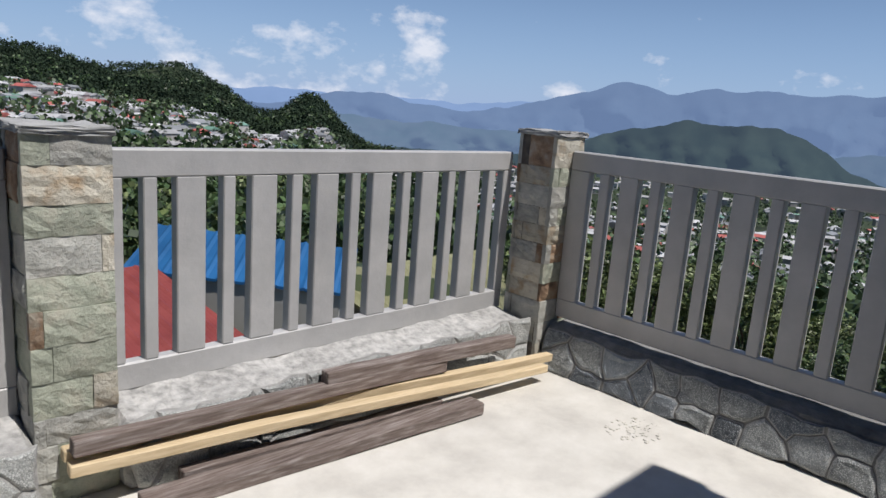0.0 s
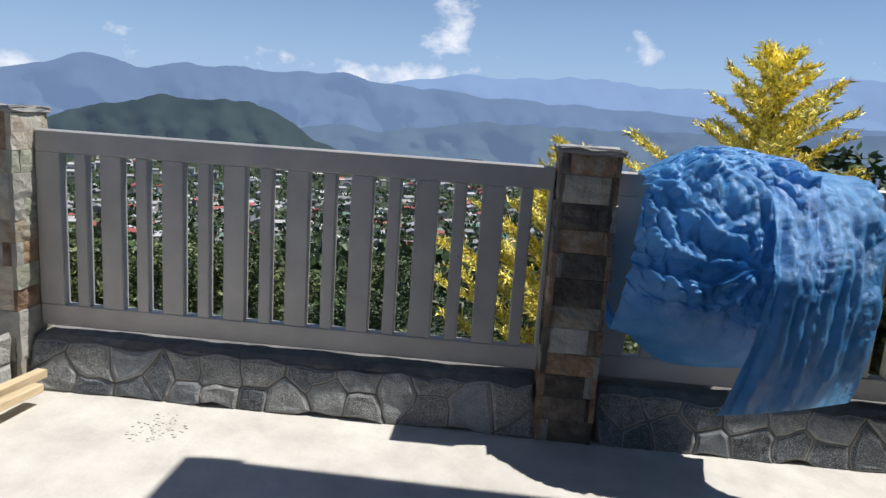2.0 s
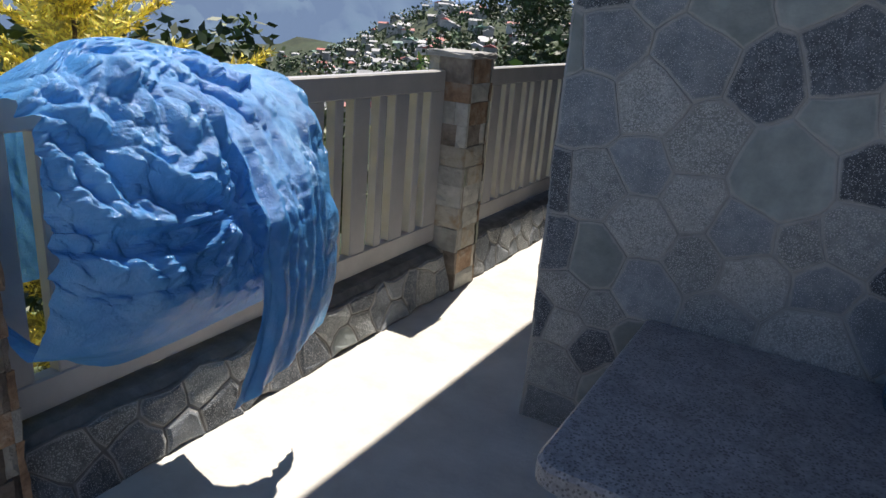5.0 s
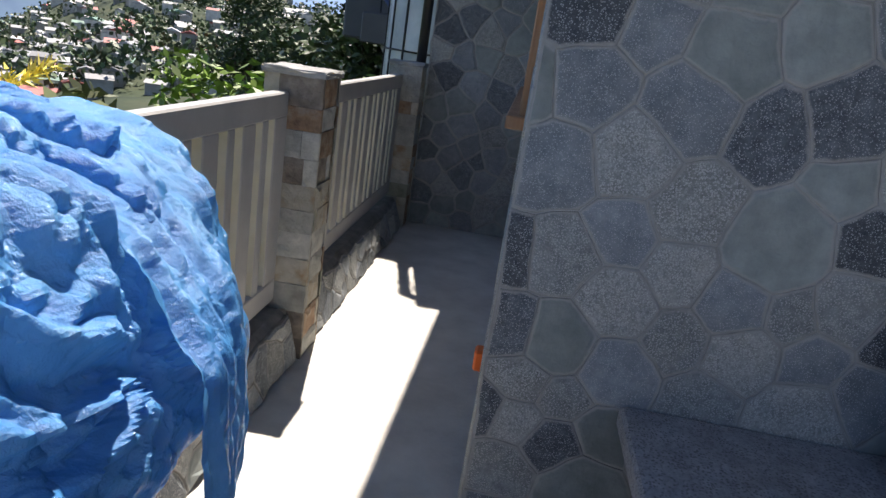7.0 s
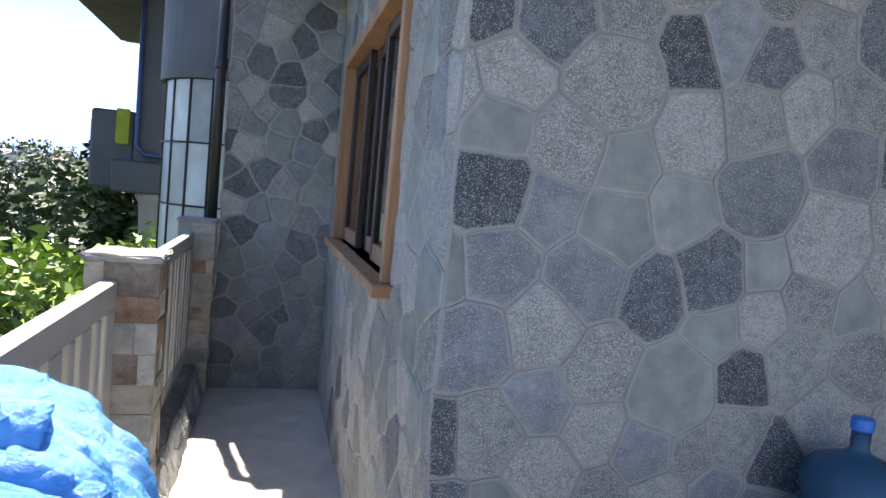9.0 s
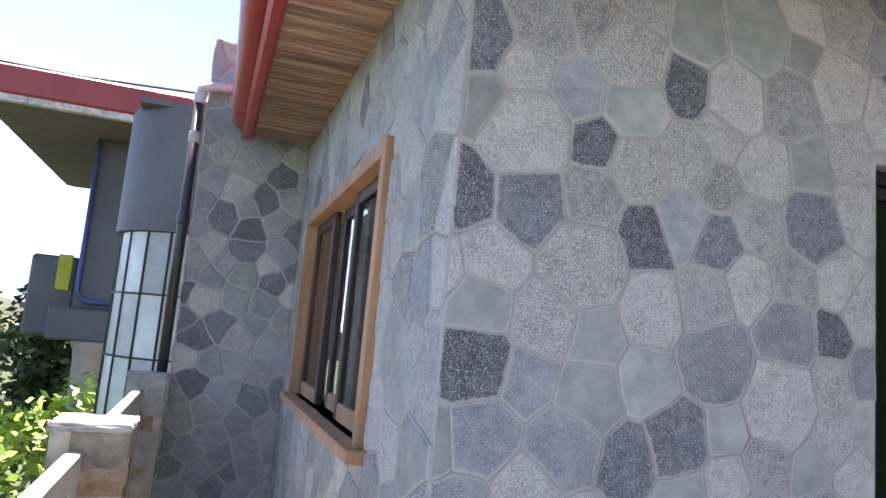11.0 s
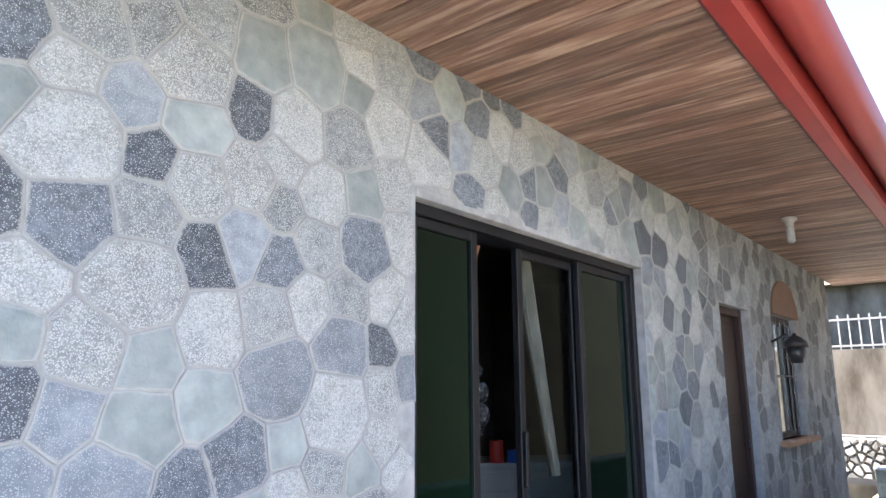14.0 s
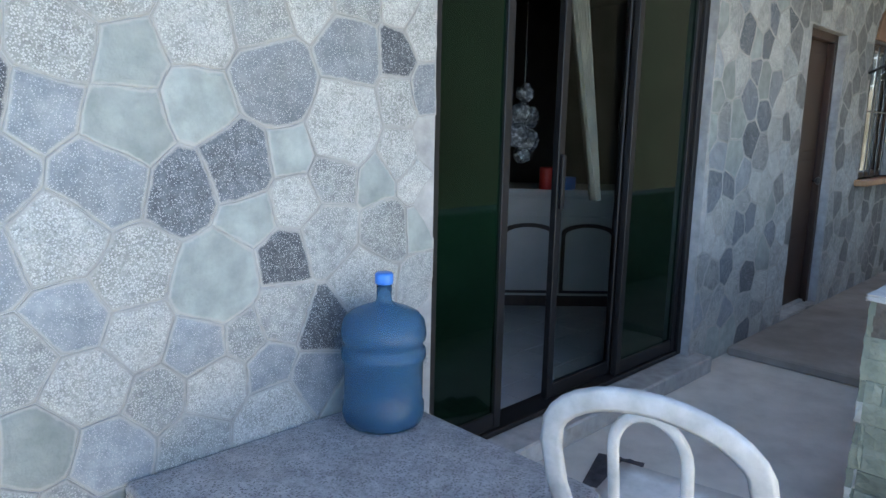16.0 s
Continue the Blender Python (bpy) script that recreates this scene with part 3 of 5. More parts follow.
def pillar(name_label, cx, cy, seed, tones, group="stone gate posts"):
    """A square post veneered with rows of split stone blocks under a rough cement cap."""
    rng = random.Random(seed)
    t = thing("stone_pillar", name_label, "pillar", (cx, cy, 0), group=group)
    h, w = 1.14, 0.116
    part("core", box(-w + 0.016, w - 0.016, -w + 0.016, w - 0.016, 0, h), M["plinth_joint"], t)
    z = 0.0
    while z < h - 0.03:
        dz = rng.uniform(0.085, 0.118)
        if h - z - dz < 0.06:
            dz = h - z
        for face in range(4):
            f = rng.random()
            cuts = [-w, w] if f < 0.15 else [-w, rng.uniform(-0.75, -0.35) * w, w] if f < 0.55 else [-w, rng.uniform(0.35, 0.75) * w, w]
            for a, b in zip(cuts, cuts[1:]):
                p = rng.uniform(-0.002, 0.006)
                lo = a + (0.0 if a > -w else (0 if face % 2 == 0 else 0.02))
                hi = b - (0.0 if b < w else (0 if face % 2 == 0 else 0.02))
                bm = split_block(lo + 0.0007, hi - 0.0007, w - 0.024, w + p, z + 0.0007, z + dz - 0.0007, rng)
                bmesh.ops.rotate(bm, verts=bm.verts, matrix=Matrix.Rotation(face * math.pi / 2, 3, "Z"))
                part("stone_block", bm, BLOCK[rng.choices(range(len(tones)), tones)[0]], t)
        z += dz
    cap = box(-w - 0.006, w + 0.006, -w - 0.006, w + 0.006, h, h + 0.024, 0.005)
    bmesh.ops.subdivide_edges(cap, edges=cap.edges, cuts=3, use_grid_fill=True)
    for v in cap.verts:
        if v.co.z > h + 0.001:
            v.co += Vector((rng.uniform(-0.006, 0.006), rng.uniform(-0.006, 0.006), rng.uniform(-0.006, 0.006)))
    part("cap", cap, M["mortar"], t, "rough cement cap")
    return t


def split_block(x0, x1, y0, y1, z0, z1, rng):
    """A veneer block whose outer face is split rough: a grid of points pushed in and out, its border drawn back."""
    nx, nz = max(2, int((x1 - x0) / 0.03)), 4
    s = rng.uniform(0, 50)
    bm = bmesh.new()
    grid = []
    for j in range(nz + 1):
        line = []
        for i in range(nx + 1):
            x, z = x0 + (x1 - x0) * i / nx, z0 + (z1 - z0) * j / nz
            edge = i in (0, nx) or j in (0, nz)
            y = y1 - 0.004 + 0.007 * noise.noise((x * 22, z * 38, s)) + (-0.003 if edge else 0.002 * rng.random())
            line.append(bm.verts.new((x + (0 if edge else rng.uniform(-0.004, 0.004)), y, z + (0 if edge else rng.uniform(-0.004, 0.004)))))
        grid.append(line)
    for a, b in zip(grid, grid[1:]):
        for i in range(nx):
            bm.faces.new((a[i], a[i + 1], b[i + 1], b[i]))
    rim = grid[0] + [r[-1] for r in grid[1:]] + grid[-1][-2::-1] + [r[0] for r in grid[-2:0:-1]]
    back = [bm.verts.new((v.co.x, y0, v.co.z)) for v in rim]
    k = len(rim)
    for i in range(k):
        bm.faces.new((rim[(i + 1) % k], rim[i], back[i], back[(i + 1) % k]))
    return bm


def railing(label, loc, rz, length, pairs, start, period, gap, thin, high=1.072):
    """A panel of flat upright slats, wide and narrow by turns, between a deep top rail and a bottom rail. It runs along its own +x and faces -y."""
    t = thing("terrace_railing", label, "railing", loc, rz, group="terrace railings")
    d = 0.05
    part("top_rail", box(0, length, 0, d, high - 0.092, high, 0.006), M["rail"], t)
    part("bottom_rail", box(0, length, 0, d, 0.246, 0.342, 0.006), M["rail"], t)
    edges = [0.0]
    for k in range(pairs):
        s = start + k * period
        edges += [s, s + gap, s + gap + thin, s + 2 * gap + thin]
    edges.append(length)
    for a, b in zip(edges[0::2], edges[1::2]):
        if b - a > 0.01:
            sl = part("slat", box(a, b, 0.001, d - 0.001, 0.340, high - 0.09, 0.004), M["rail"], t)
            sl.data.materials.append(M["lit_edge"])
            # Only one side of each valley slat gets the painted light.
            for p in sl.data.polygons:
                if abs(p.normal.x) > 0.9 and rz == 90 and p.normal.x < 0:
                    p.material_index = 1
    return t


def plinth(name, label, loc, rz, length, depth_in, seed, top=0.222, tones=(6, 7, 1, 1, 3), rough=1.0):
    """A low rubble wall under the railing, its inner face clad with uneven stones. It runs along its own +x; the terrace is at -y."""
    t = thing(name, label, "low wall", loc, rz, kind="structure")
    bm = box(0, length, -depth_in + 0.012, 0.11, 0, top, 0.02)
    bmesh.ops.subdivide_edges(bm, edges=[e for e in bm.edges if abs(e.verts[0].co.x - e.verts[1].co.x) > 0.3], cuts=int(length / 0.07))
    rng = random.Random(seed)
    for v in bm.verts:
        q = fbm(v.co.x * 6, v.co.z * 9, seed, 3)
        v.co.y += 0.012 * q + (0.05 * v.co.z / top if v.co.y < 0 and rough <= 1 else 0.0)
        if v.co.z > 0.1:
            v.co.z += 0.010 * rough * fbm(v.co.x * 7, v.co.y * 7, seed + 3, 3)
            if rough > 1 and v.co.y < -0.15:
                v.co.z -= 0.05
                v.co.y += 0.02
    if rough > 1:
        bmesh.ops.subdivide_edges(bm, edges=[e for e in bm.edges if e.calc_length() > 0.03 and min(w.co.z for w in e.verts) > 0.1], cuts=4, use_grid_fill=True)
        for v in bm.verts:
            if v.co.z > 0.12:
                v.co.z += 0.008 * fbm(v.co.x * 14, v.co.y * 14, seed + 8, 4)
    part("rubble_core", bm, M["plinth_sunlit"] if rough > 1 else M["plinth_joint"], t)
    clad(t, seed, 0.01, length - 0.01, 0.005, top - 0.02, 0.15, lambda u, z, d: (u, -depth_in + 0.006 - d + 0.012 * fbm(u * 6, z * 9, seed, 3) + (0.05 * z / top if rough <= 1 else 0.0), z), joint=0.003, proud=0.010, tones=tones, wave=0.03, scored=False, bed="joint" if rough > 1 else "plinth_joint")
    return t


# Lit copy of the plinth rubble: whitish mortar, sunlight added as paler colour.
M["plinth_sunlit"] = mat("lime_rubble_sun_painted", [(0.24, 0.24, 0.23), (0.40, 0.395, 0.38), (0.54, 0.53, 0.51)], 26, 0.95, 1.0, 60, stain=0.2)
# bays along the valley side (x = 0) and the end bays (y = 0)
lab_r = "silver-grey painted slatted railing panel between stone pillars"
for k, (ya, n, pairs, start, period, gap) in enumerate(((0.258, 2.125, 8, 0.107, 0.2613, 0.060), (2.617, 2.09, 7, 0.105, 0.2815, 0.064), (4.941, 2.03, 7, 0.10, 0.272, 0.062))):
    railing(lab_r, (0.018, ya, 0), 90, n, pairs, start, period, gap, 0.05, 1.078)
    plinth("wall_low_valley", "low grey rubble stone plinth under the railing", (0, ya, 0), 90, n, 0.135, 40 + k)
railing(lab_r, (2.106, 0, 0), 180, 1.96, 7, 0.078, 0.2747, 0.064, 0.045, 1.045)
# End plinths take the pale stones and core, painted as if sunlit.
plinth("wall_low_end", "low rubble stone plinth, whitish mortar, sunlight painted in pale", (2.106, 0, 0), 180, 1.96, 0.215, 51, 0.27, (0, 1, 9, 0, 0), 1.6)
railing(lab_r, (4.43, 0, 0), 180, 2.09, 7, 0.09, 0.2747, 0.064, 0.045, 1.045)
plinth("wall_low_end", "low rubble stone plinth, whitish mortar, sunlight painted in pale", (4.43, 0, 0), 180, 2.09, 0.215, 52, 0.27, (0, 1, 9, 0, 0), 1.6)
pillar("square post of green and grey split stone blocks with a cement cap", 2.222, 0.034, 1, (5, 6, 1.5, 1.5)).scale = (1, 1, 0.96)
pillar("square corner post of grey and cream split stone blocks", 0.03, 0.14, 2, (3, 5, 1, 2.5, 1.5))
pillar("square post of brown and cream split stone blocks with a cement cap", 0.03, PIL_Y[1], 3, (0.3, 1.6, 2.6, 0.3, 6))
pillar("square post of pale split stone blocks beside the passage", 0.03, PIL_Y[2], 4, (1.5, 5, 2, 3, 1.5))
pillar("square post of pale split stone blocks against the house wall", 0.03, PIL_Y[3], 5, (1.5, 5, 2.5, 3))
pillar("square post of green and grey split stone blocks with a cement cap", 4.55, 0.034, 6, (6, 5, 1.5, 1))

# ---- the house ----
DOOR = (2.372, 4.492, 0.075, 2.245)
DOOR2 = (5.95, 6.72, 0.06, 2.16)
WIN2 = (7.45, 8.45, 1.03, 2.2)
WIN = (4.62, 6.69, 1.13, 2.25)
SOFFIT = 2.85
HOUSE_X1 = 10.2
wall_front = part("wall_front", wall_mesh(0.9, HOUSE_X1, 0, 3.1, 3.9, 4.1, (DOOR, DOOR2, WIN2), "x"), M["mortar"])
tagged(wall_front, "house wall clad with grey green and slate crazy-paving stones", "wall", kind="structure")
wall_side = part("wall_side", wall_mesh(4.1, 7.2, 0, 3.1, 0.9, 1.1, (WIN,), "y"), M["mortar"])
tagged(wall_side, "side house wall of rough crazy-paving stones with a window", "wall", kind="structure")
wall_end = part("wall_end", box(0.15, 1.1, 7.2, 7.4, 0, 3.5), M["mortar"])
tagged(wall_end, "stone-clad house wall closing the side passage", "wall", kind="structure")

# stones that stand out on the front wall: place along it, height, radius
SLATE_STONES = [(0.93, 2.35, 0.096), (1.61, 2.35, 0.087), (1.3, 2.11, 0.079), (0.93, 1.92, 0.092), (1.12, 1.91, 0.116), (1.48, 1.87, 0.079), (1.74, 1.88, 0.08), (2.1, 1.98, 0.116), (2.2, 1.64, 0.071), (0.99, 1.48, 0.099), (1.62, 1.31, 0.107), (1.46, 1.24, 0.095), (1.76, 1.02, 0.09), (1.91, 0.79, 0.1), (0.93, 0.85, 0.047), (0.97, 0.64, 0.075), (0.94, 0.4, 0.042), (1.12, 0.32, 0.085)]
MID_STONES = [(1.11, 2.42, 0.093), (1.29, 2.48, 0.075), (1.46, 2.55, 0.078), (2.0, 2.36, 0.104), (1.74, 2.06, 0.067), (1.3, 1.95, 0.099), (1.9, 1.96, 0.09), (1.71, 1.7, 0.088), (2.03, 1.81, 0.089), (1.95, 1.26, 0.081), (1.93, 1.07, 0.102), (2.15, 1.06, 0.104), (2.3, 0.89, 0.071), (1.76, 0.86, 0.096), (1.63, 0.82, 0.073), (1.37, 0.68, 0.079), (1.47, 0.54, 0.085), (1.05, 0.86, 0.089), (1.13, 0.47, 0.075), (1.0, 0.21, 0.086)]
LIGHT_STONES = [(2.05, 2.67, 0.064), (1.08, 2.28, 0.079), (1.41, 2.4, 0.124), (1.09, 2.1, 0.134), (1.79, 2.34, 0.108), (2.2, 2.46, 0.092), (1.45, 2.07, 0.089), (1.62, 2.12, 0.084), (1.74, 2.22, 0.081), (1.91, 2.13, 0.096), (2.25, 2.25, 0.082), (2.29, 2.05, 0.081), (1.03, 1.75, 0.09), (1.29, 1.76, 0.133), (1.19, 1.61, 0.104), (0.89, 1.7, 0.052), (1.51, 1.65, 0.1), (1.86, 1.76, 0.087), (2.21, 1.82, 0.078), (1.99, 1.42, 0.136), (2.2, 1.5, 0.068), (2.2, 1.32, 0.074), (1.17, 1.14, 0.107), (1.33, 1.04, 0.106), (1.8, 1.19, 0.076), (2.28, 1.23, 0.067), (2.07, 0.91, 0.124), (1.33, 0.88, 0.087), (1.2, 0.76, 0.098), (1.54, 0.67, 0.091), (1.72, 0.52, 0.128), (1.01, 0.51, 0.067), (1.01, 0.38, 0.069)]
GREEN_STONES = [(1.64, 2.52, 0.097), (1.87, 2.57, 0.119), (0.98, 2.15, 0.073), (1.43, 2.24, 0.099), (2.03, 2.54, 0.059), (2.09, 2.17, 0.083), (1.0, 1.62, 0.088), (1.34, 1.58, 0.096), (1.34, 1.4, 0.103), (1.52, 1.46, 0.095), (1.79, 1.34, 0.072), (2.11, 1.24, 0.069), (0.9, 1.27, 0.043), (1.55, 0.98, 0.13), (1.66, 1.15, 0.074), (2.29, 1.06, 0.065), (1.08, 0.64, 0.1), (1.25, 0.39, 0.084), (1.21, 0.19, 0.116)]
BLUE_STONES = [(1.24, 2.25, 0.078), (1.61, 1.93, 0.082), (2.0, 1.63, 0.109), (1.75, 1.53, 0.127), (1.15, 1.43, 0.077), (1.04, 1.29, 0.095), (1.27, 1.27, 0.113), (1.18, 0.94, 0.089), (1.49, 0.82, 0.09), (1.71, 0.69, 0.083), (1.87, 0.62, 0.1), (1.24, 0.57, 0.104), (0.99, 1.09, 0.09)]
FAR_SLATES = [(3.21, 2.47, 0.07), (4.54, 2.74, 0.07), (4.07, 2.5, 0.07), (2.74, 2.32, 0.09), (3.21, 2.32, 0.06), (5.19, 1.96, 0.07), (5.08, 1.75, 0.06), (5.08, 1.37, 0.08), (4.81, 1.1, 0.07)]
GIVEN = [(x, z, k, r) for k, row in enumerate((SLATE_STONES + FAR_SLATES, MID_STONES, LIGHT_STONES, GREEN_STONES, BLUE_STONES)) for x, z, r in row]

# soffit boards, fascia and gutter
soffit_front = part("ceiling_eave_front", box(0.45, HOUSE_X1 + 0.6, 2.87, 3.9, SOFFIT, SOFFIT + 0.03), M["soffit"])
tagged(soffit_front, "varnished reddish wooden soffit boards under the eave", "ceiling", kind="structure")


def eave_boards(name, label, x0, x1, y0, y1, along):
    bm = bmesh.new()
    u = (x0 if along == "y" else y0)
    end = (x1 if along == "y" else y1)
    while u < end - 0.02:
        w = min(0.1, end - u)
        if along == "y":
            add_box(bm, u + 0.0025, u + w - 0.0025, y0, y1, SOFFIT - 0.014, SOFFIT - 0.001, 0.003)
        else:
            add_box(bm, x0, x1, u + 0.0025, u + w - 0.0025, SOFFIT - 0.014, SOFFIT - 0.001, 0.003)
        u += w
    tagged(part(name, bm, M["soffit_" + along]), label, "ceiling", kind="structure")


M["soffit_y"] = mat("soffit_board_y", [(0.105, 0.053, 0.038), (0.22, 0.125, 0.088), (0.42, 0.315, 0.24)], 5, 0.5, 0.3, 50, rnd=0.3, island=True, stretch=(7, 0.5, 1))
M["soffit_x"] = mat("soffit_board_x", [(0.105, 0.053, 0.038), (0.22, 0.125, 0.088), (0.42, 0.315, 0.24)], 5, 0.5, 0.3, 50, rnd=0.3, island=True, stretch=(0.5, 7, 1))
eave_boards("ceiling_boards_front", "tongue-and-groove soffit boards, brown and red, weathered pale", 0.47, HOUSE_X1 + 0.6, 2.875, 3.9, "y")
soffit_side = part("ceiling_eave_side", box(0.45, 0.9, 3.9, 7.15, SOFFIT, SOFFIT + 0.03), M["soffit"])
tagged(soffit_side, "wooden soffit under the side eave", "ceiling", kind="structure")
eave_boards("ceiling_boards_side", "brown wooden soffit boards under the side eave", 0.47, 0.9, 3.9, 7.15, "x")
roof = thing("house_roof", "red painted roof with fascia board and half-round gutter", "roof", (0, 0, 0), kind="structure")
bm = bmesh.new()
v = [bm.verts.new(p) for p in ((0.32, 2.70, 3.0), (HOUSE_X1 + 0.7, 2.70, 3.0), (HOUSE_X1 + 0.7, 9, 4.4), (5.2, 9, 4.4), (0.32, 7.15, 3.0), (5.2, 7.15, 4.3))]
for f in ((v[0], v[1], v[2], v[3]), (v[0], v[3], v[5], v[4]), (v[3], v[5], v[4])):
    bm.faces.new(f)
part("roof_sheet", bm, M["red"], roof)
part("fascia", box(0.36, HOUSE_X1 + 0.62, 2.755, 2.872, 2.80, 2.97, 0.018), M["red"], roof, "red fascia board")
part("fascia", box(0.405, 0.48, 2.872, 7.15, 2.801, 2.97, 0.018), M["red"], roof, "red fascia board")


def gutter(a, b, out):
    """A half-round gutter from a to b, its open side up; out is the way from the house."""
    bm = bmesh.new()
    a, b, out = Vector(a), Vector(b), Vector(out)
    rings = []
    pts = [(0.0, 0.02), (0.0, -0.07), (0.03, -0.12), (0.085, -0.13), (0.13, -0.09), (0.145, -0.02), (0.145, 0.03), (0.155, 0.035), (0.155, 0.02), (0.15, -0.03), (0.137, -0.098), (0.088, -0.14), (0.025, -0.13), (-0.008, -0.075), (-0.008, 0.02)]
    for p in (a, b):
        rings.append([bm.verts.new(p + out * o + Vector((0, 0, h))) for o, h in pts])
    n = len(pts)
    for i in range(n):
        bm.faces.new((rings[0][i], rings[0][(i + 1) % n], rings[1][(i + 1) % n], rings[1][i]))
    return bm


part("gutter", gutter((0.247, 2.735, 3.0), (HOUSE_X1 + 0.65, 2.735, 3.0), (0, -1, 0)), M["red"], roof, "glossy red rain gutter", smooth=True)
part("gutter", gutter((0.40, 2.59, 3.0), (0.475, 7.15, 3.0), (-1, 0, 0)), M["red"], roof, "glossy red rain gutter", smooth=True)

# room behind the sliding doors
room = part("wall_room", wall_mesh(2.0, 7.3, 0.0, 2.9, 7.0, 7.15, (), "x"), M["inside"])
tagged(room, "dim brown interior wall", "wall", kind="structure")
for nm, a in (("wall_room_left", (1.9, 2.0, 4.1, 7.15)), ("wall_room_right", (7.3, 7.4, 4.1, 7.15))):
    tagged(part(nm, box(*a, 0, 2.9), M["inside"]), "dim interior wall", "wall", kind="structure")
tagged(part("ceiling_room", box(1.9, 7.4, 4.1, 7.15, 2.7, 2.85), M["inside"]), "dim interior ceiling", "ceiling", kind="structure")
room_floor = part("floor_room", box(1.9, 7.4, 3.98, 7.15, -0.1, 0.08), M["mortar"])
tagged(room_floor, "white tiled room floor with grey joints", "floor", kind="structure")
tile_me = bpy.data.meshes.new("tile")
tb = box(0.003, 0.297, 0.003, 0.297, 0, 0.012, 0.002)
tb.to_mesh(tile_me)
tb.free()
tile_me.materials.append(M["tile"])
for i in range(14):
    for j in range(10):
        ob = new("tile", tile_me)
        ob.location = (2.05 + i * 0.3, 4.03 + j * 0.3, 0.078)
        ob.parent = room_floor

# ---- sliding doors ----
def sash(parent, x0, x1, z0, z1, y, pane, w=0.045, d=0.035, name="sash"):
    """A framed pane in the x-z plane at depth y."""
    s = part(name, box(x0, x0 + w, y, y + d, z0, z1, 0.003), M["dark_frame"], parent, "dark bronze frame stile")
    part("stile", box(x1 - w, x1, y, y + d, z0, z1, 0.003), M["dark_frame"], s)
    part("rail", box(x0 + w, x1 - w, y + 0.001, y + d - 0.001, z0, z0 + 0.07, 0.003), M["dark_frame"], s)
    part("rail", box(x0 + w, x1 - w, y + 0.001, y + d - 0.001, z1 - w, z1, 0.003), M["dark_frame"], s)
    p = part("pane", box(x0 + w, x1 - w, y + d / 2 - 0.003, y + d / 2 + 0.003, z0 + 0.07, z1 - w), M[pane], s, pane.replace("_", " ") + " pane")
    p.visible_shadow = False
    return s


x0, x1, z0, z1 = DOOR
slide = thing("door_1", "dark bronze sliding glass door, partly open, with green panes", "door", ((x0 + x1) / 2, 4.0, 0), kind="structure")
cx = (x0 + x1) / 2
part("jamb", box(x0 - cx, x0 - cx + 0.05, -0.05, 0.09, z0 + 0.03, z1, 0.003), M["dark_frame"], slide)
part("jamb", box(x1 - cx - 0.05, x1 - cx, -0.05, 0.09, z0 + 0.03, z1, 0.003), M["dark_frame"], slide)
part("head", box(x0 - cx + 0.05, x1 - cx - 0.05, -0.05, 0.09, z1 - 0.06, z1, 0.003), M["dark_frame"], slide)
part("track", box(x0 - cx + 0.05, x1 - cx - 0.05, -0.05, 0.09, z0 + 0.03, z0 + 0.055, 0.003), M["dark_frame"], slide)
ia, ib = z0 + 0.055, z1 - 0.06
sash(slide, 2.422 - cx, 2.87 - cx, ia, ib, -0.03, "green_glass")
moving = sash(slide, 3.26 - cx, 3.84 - cx, ia, ib, 0.015, "glass")
part("handle", box(3.27 - cx, 3.295 - cx, -0.005, 0.015, 1.05, 1.3, 0.004), M["dark_frame"], moving, "dark pull handle")
sash(slide, 3.80 - cx, 4.442 - cx, ia, ib, -0.03, "green_glass")
sill = part("door_sill", box(2.3, 4.6, 3.80, 4.05, 0.0, 0.1, 0.008), M["mortar"])
tagged(sill, "rough cement doorstep below the sliding door", "doorstep", kind="structure")
lintel = part("trim_door_head", box(x0, x1, 3.895, 4.0, z1 - 0.012, z1 + 0.03, 0.003), M["mortar"])
tagged(lintel, "pale cement edge above the sliding door", "trim", kind="structure")

# ---- brown side door and barred window beyond ----
x0, x1, z0, z1 = DOOR2
d2 = thing("door_2", "dark brown wooden panel door in a wooden frame", "door", ((x0 + x1) / 2, 4.02, 0), kind="structure")
w = (x1 - x0) / 2
part("frame", box(-w, -w + 0.06, -0.06, 0.06, z0, z1, 0.004), M["dark_wood"], d2)
part("frame", box(w - 0.06, w, -0.06, 0.06, z0, z1, 0.004), M["dark_wood"], d2)
part("frame", box(-w + 0.06, w - 0.06, -0.06, 0.06, z1 - 0.06, z1, 0.004), M["dark_wood"], d2)
leaf = part("door_leaf", box(-w + 0.06, w - 0.06, -0.01, 0.03, z0, z1 - 0.06, 0.003), M["dark_wood"], d2)
for a, b in ((0.12, 0.55), (0.62, 1.15), (1.22, 1.95)):
    part("door_panel", box(-w + 0.13, w - 0.13, -0.02, -0.009, z0 + a, z0 + b, 0.006), M["dark_wood"], leaf)
part("door_knob", lathe([(0.008, 0), (0.012, 0.02), (0.028, 0.035), (0.03, 0.05), (0.018, 0.062)], 14), M["black"], leaf).matrix_basis = pose(w - 0.11, -0.02, 1.05, 90, 0, 0)
x0, x1, z0, z1 = WIN2
w2 = thing("window_2", "dark-framed window with iron bars and a wooden sill", "window", ((x0 + x1) / 2, 4.0, 0), kind="structure")
w = (x1 - x0) / 2
part("window_frame", box(-w, -w + 0.06, -0.03, 0.05, z0, z1, 0.004), M["dark_wood"], w2)
part("window_frame", box(w - 0.06, w, -0.03, 0.05, z0, z1, 0.004), M["dark_wood"], w2)
part("window_frame", box(-w + 0.06, w - 0.06, -0.03, 0.05, z1 - 0.06, z1, 0.004), M["dark_wood"], w2)
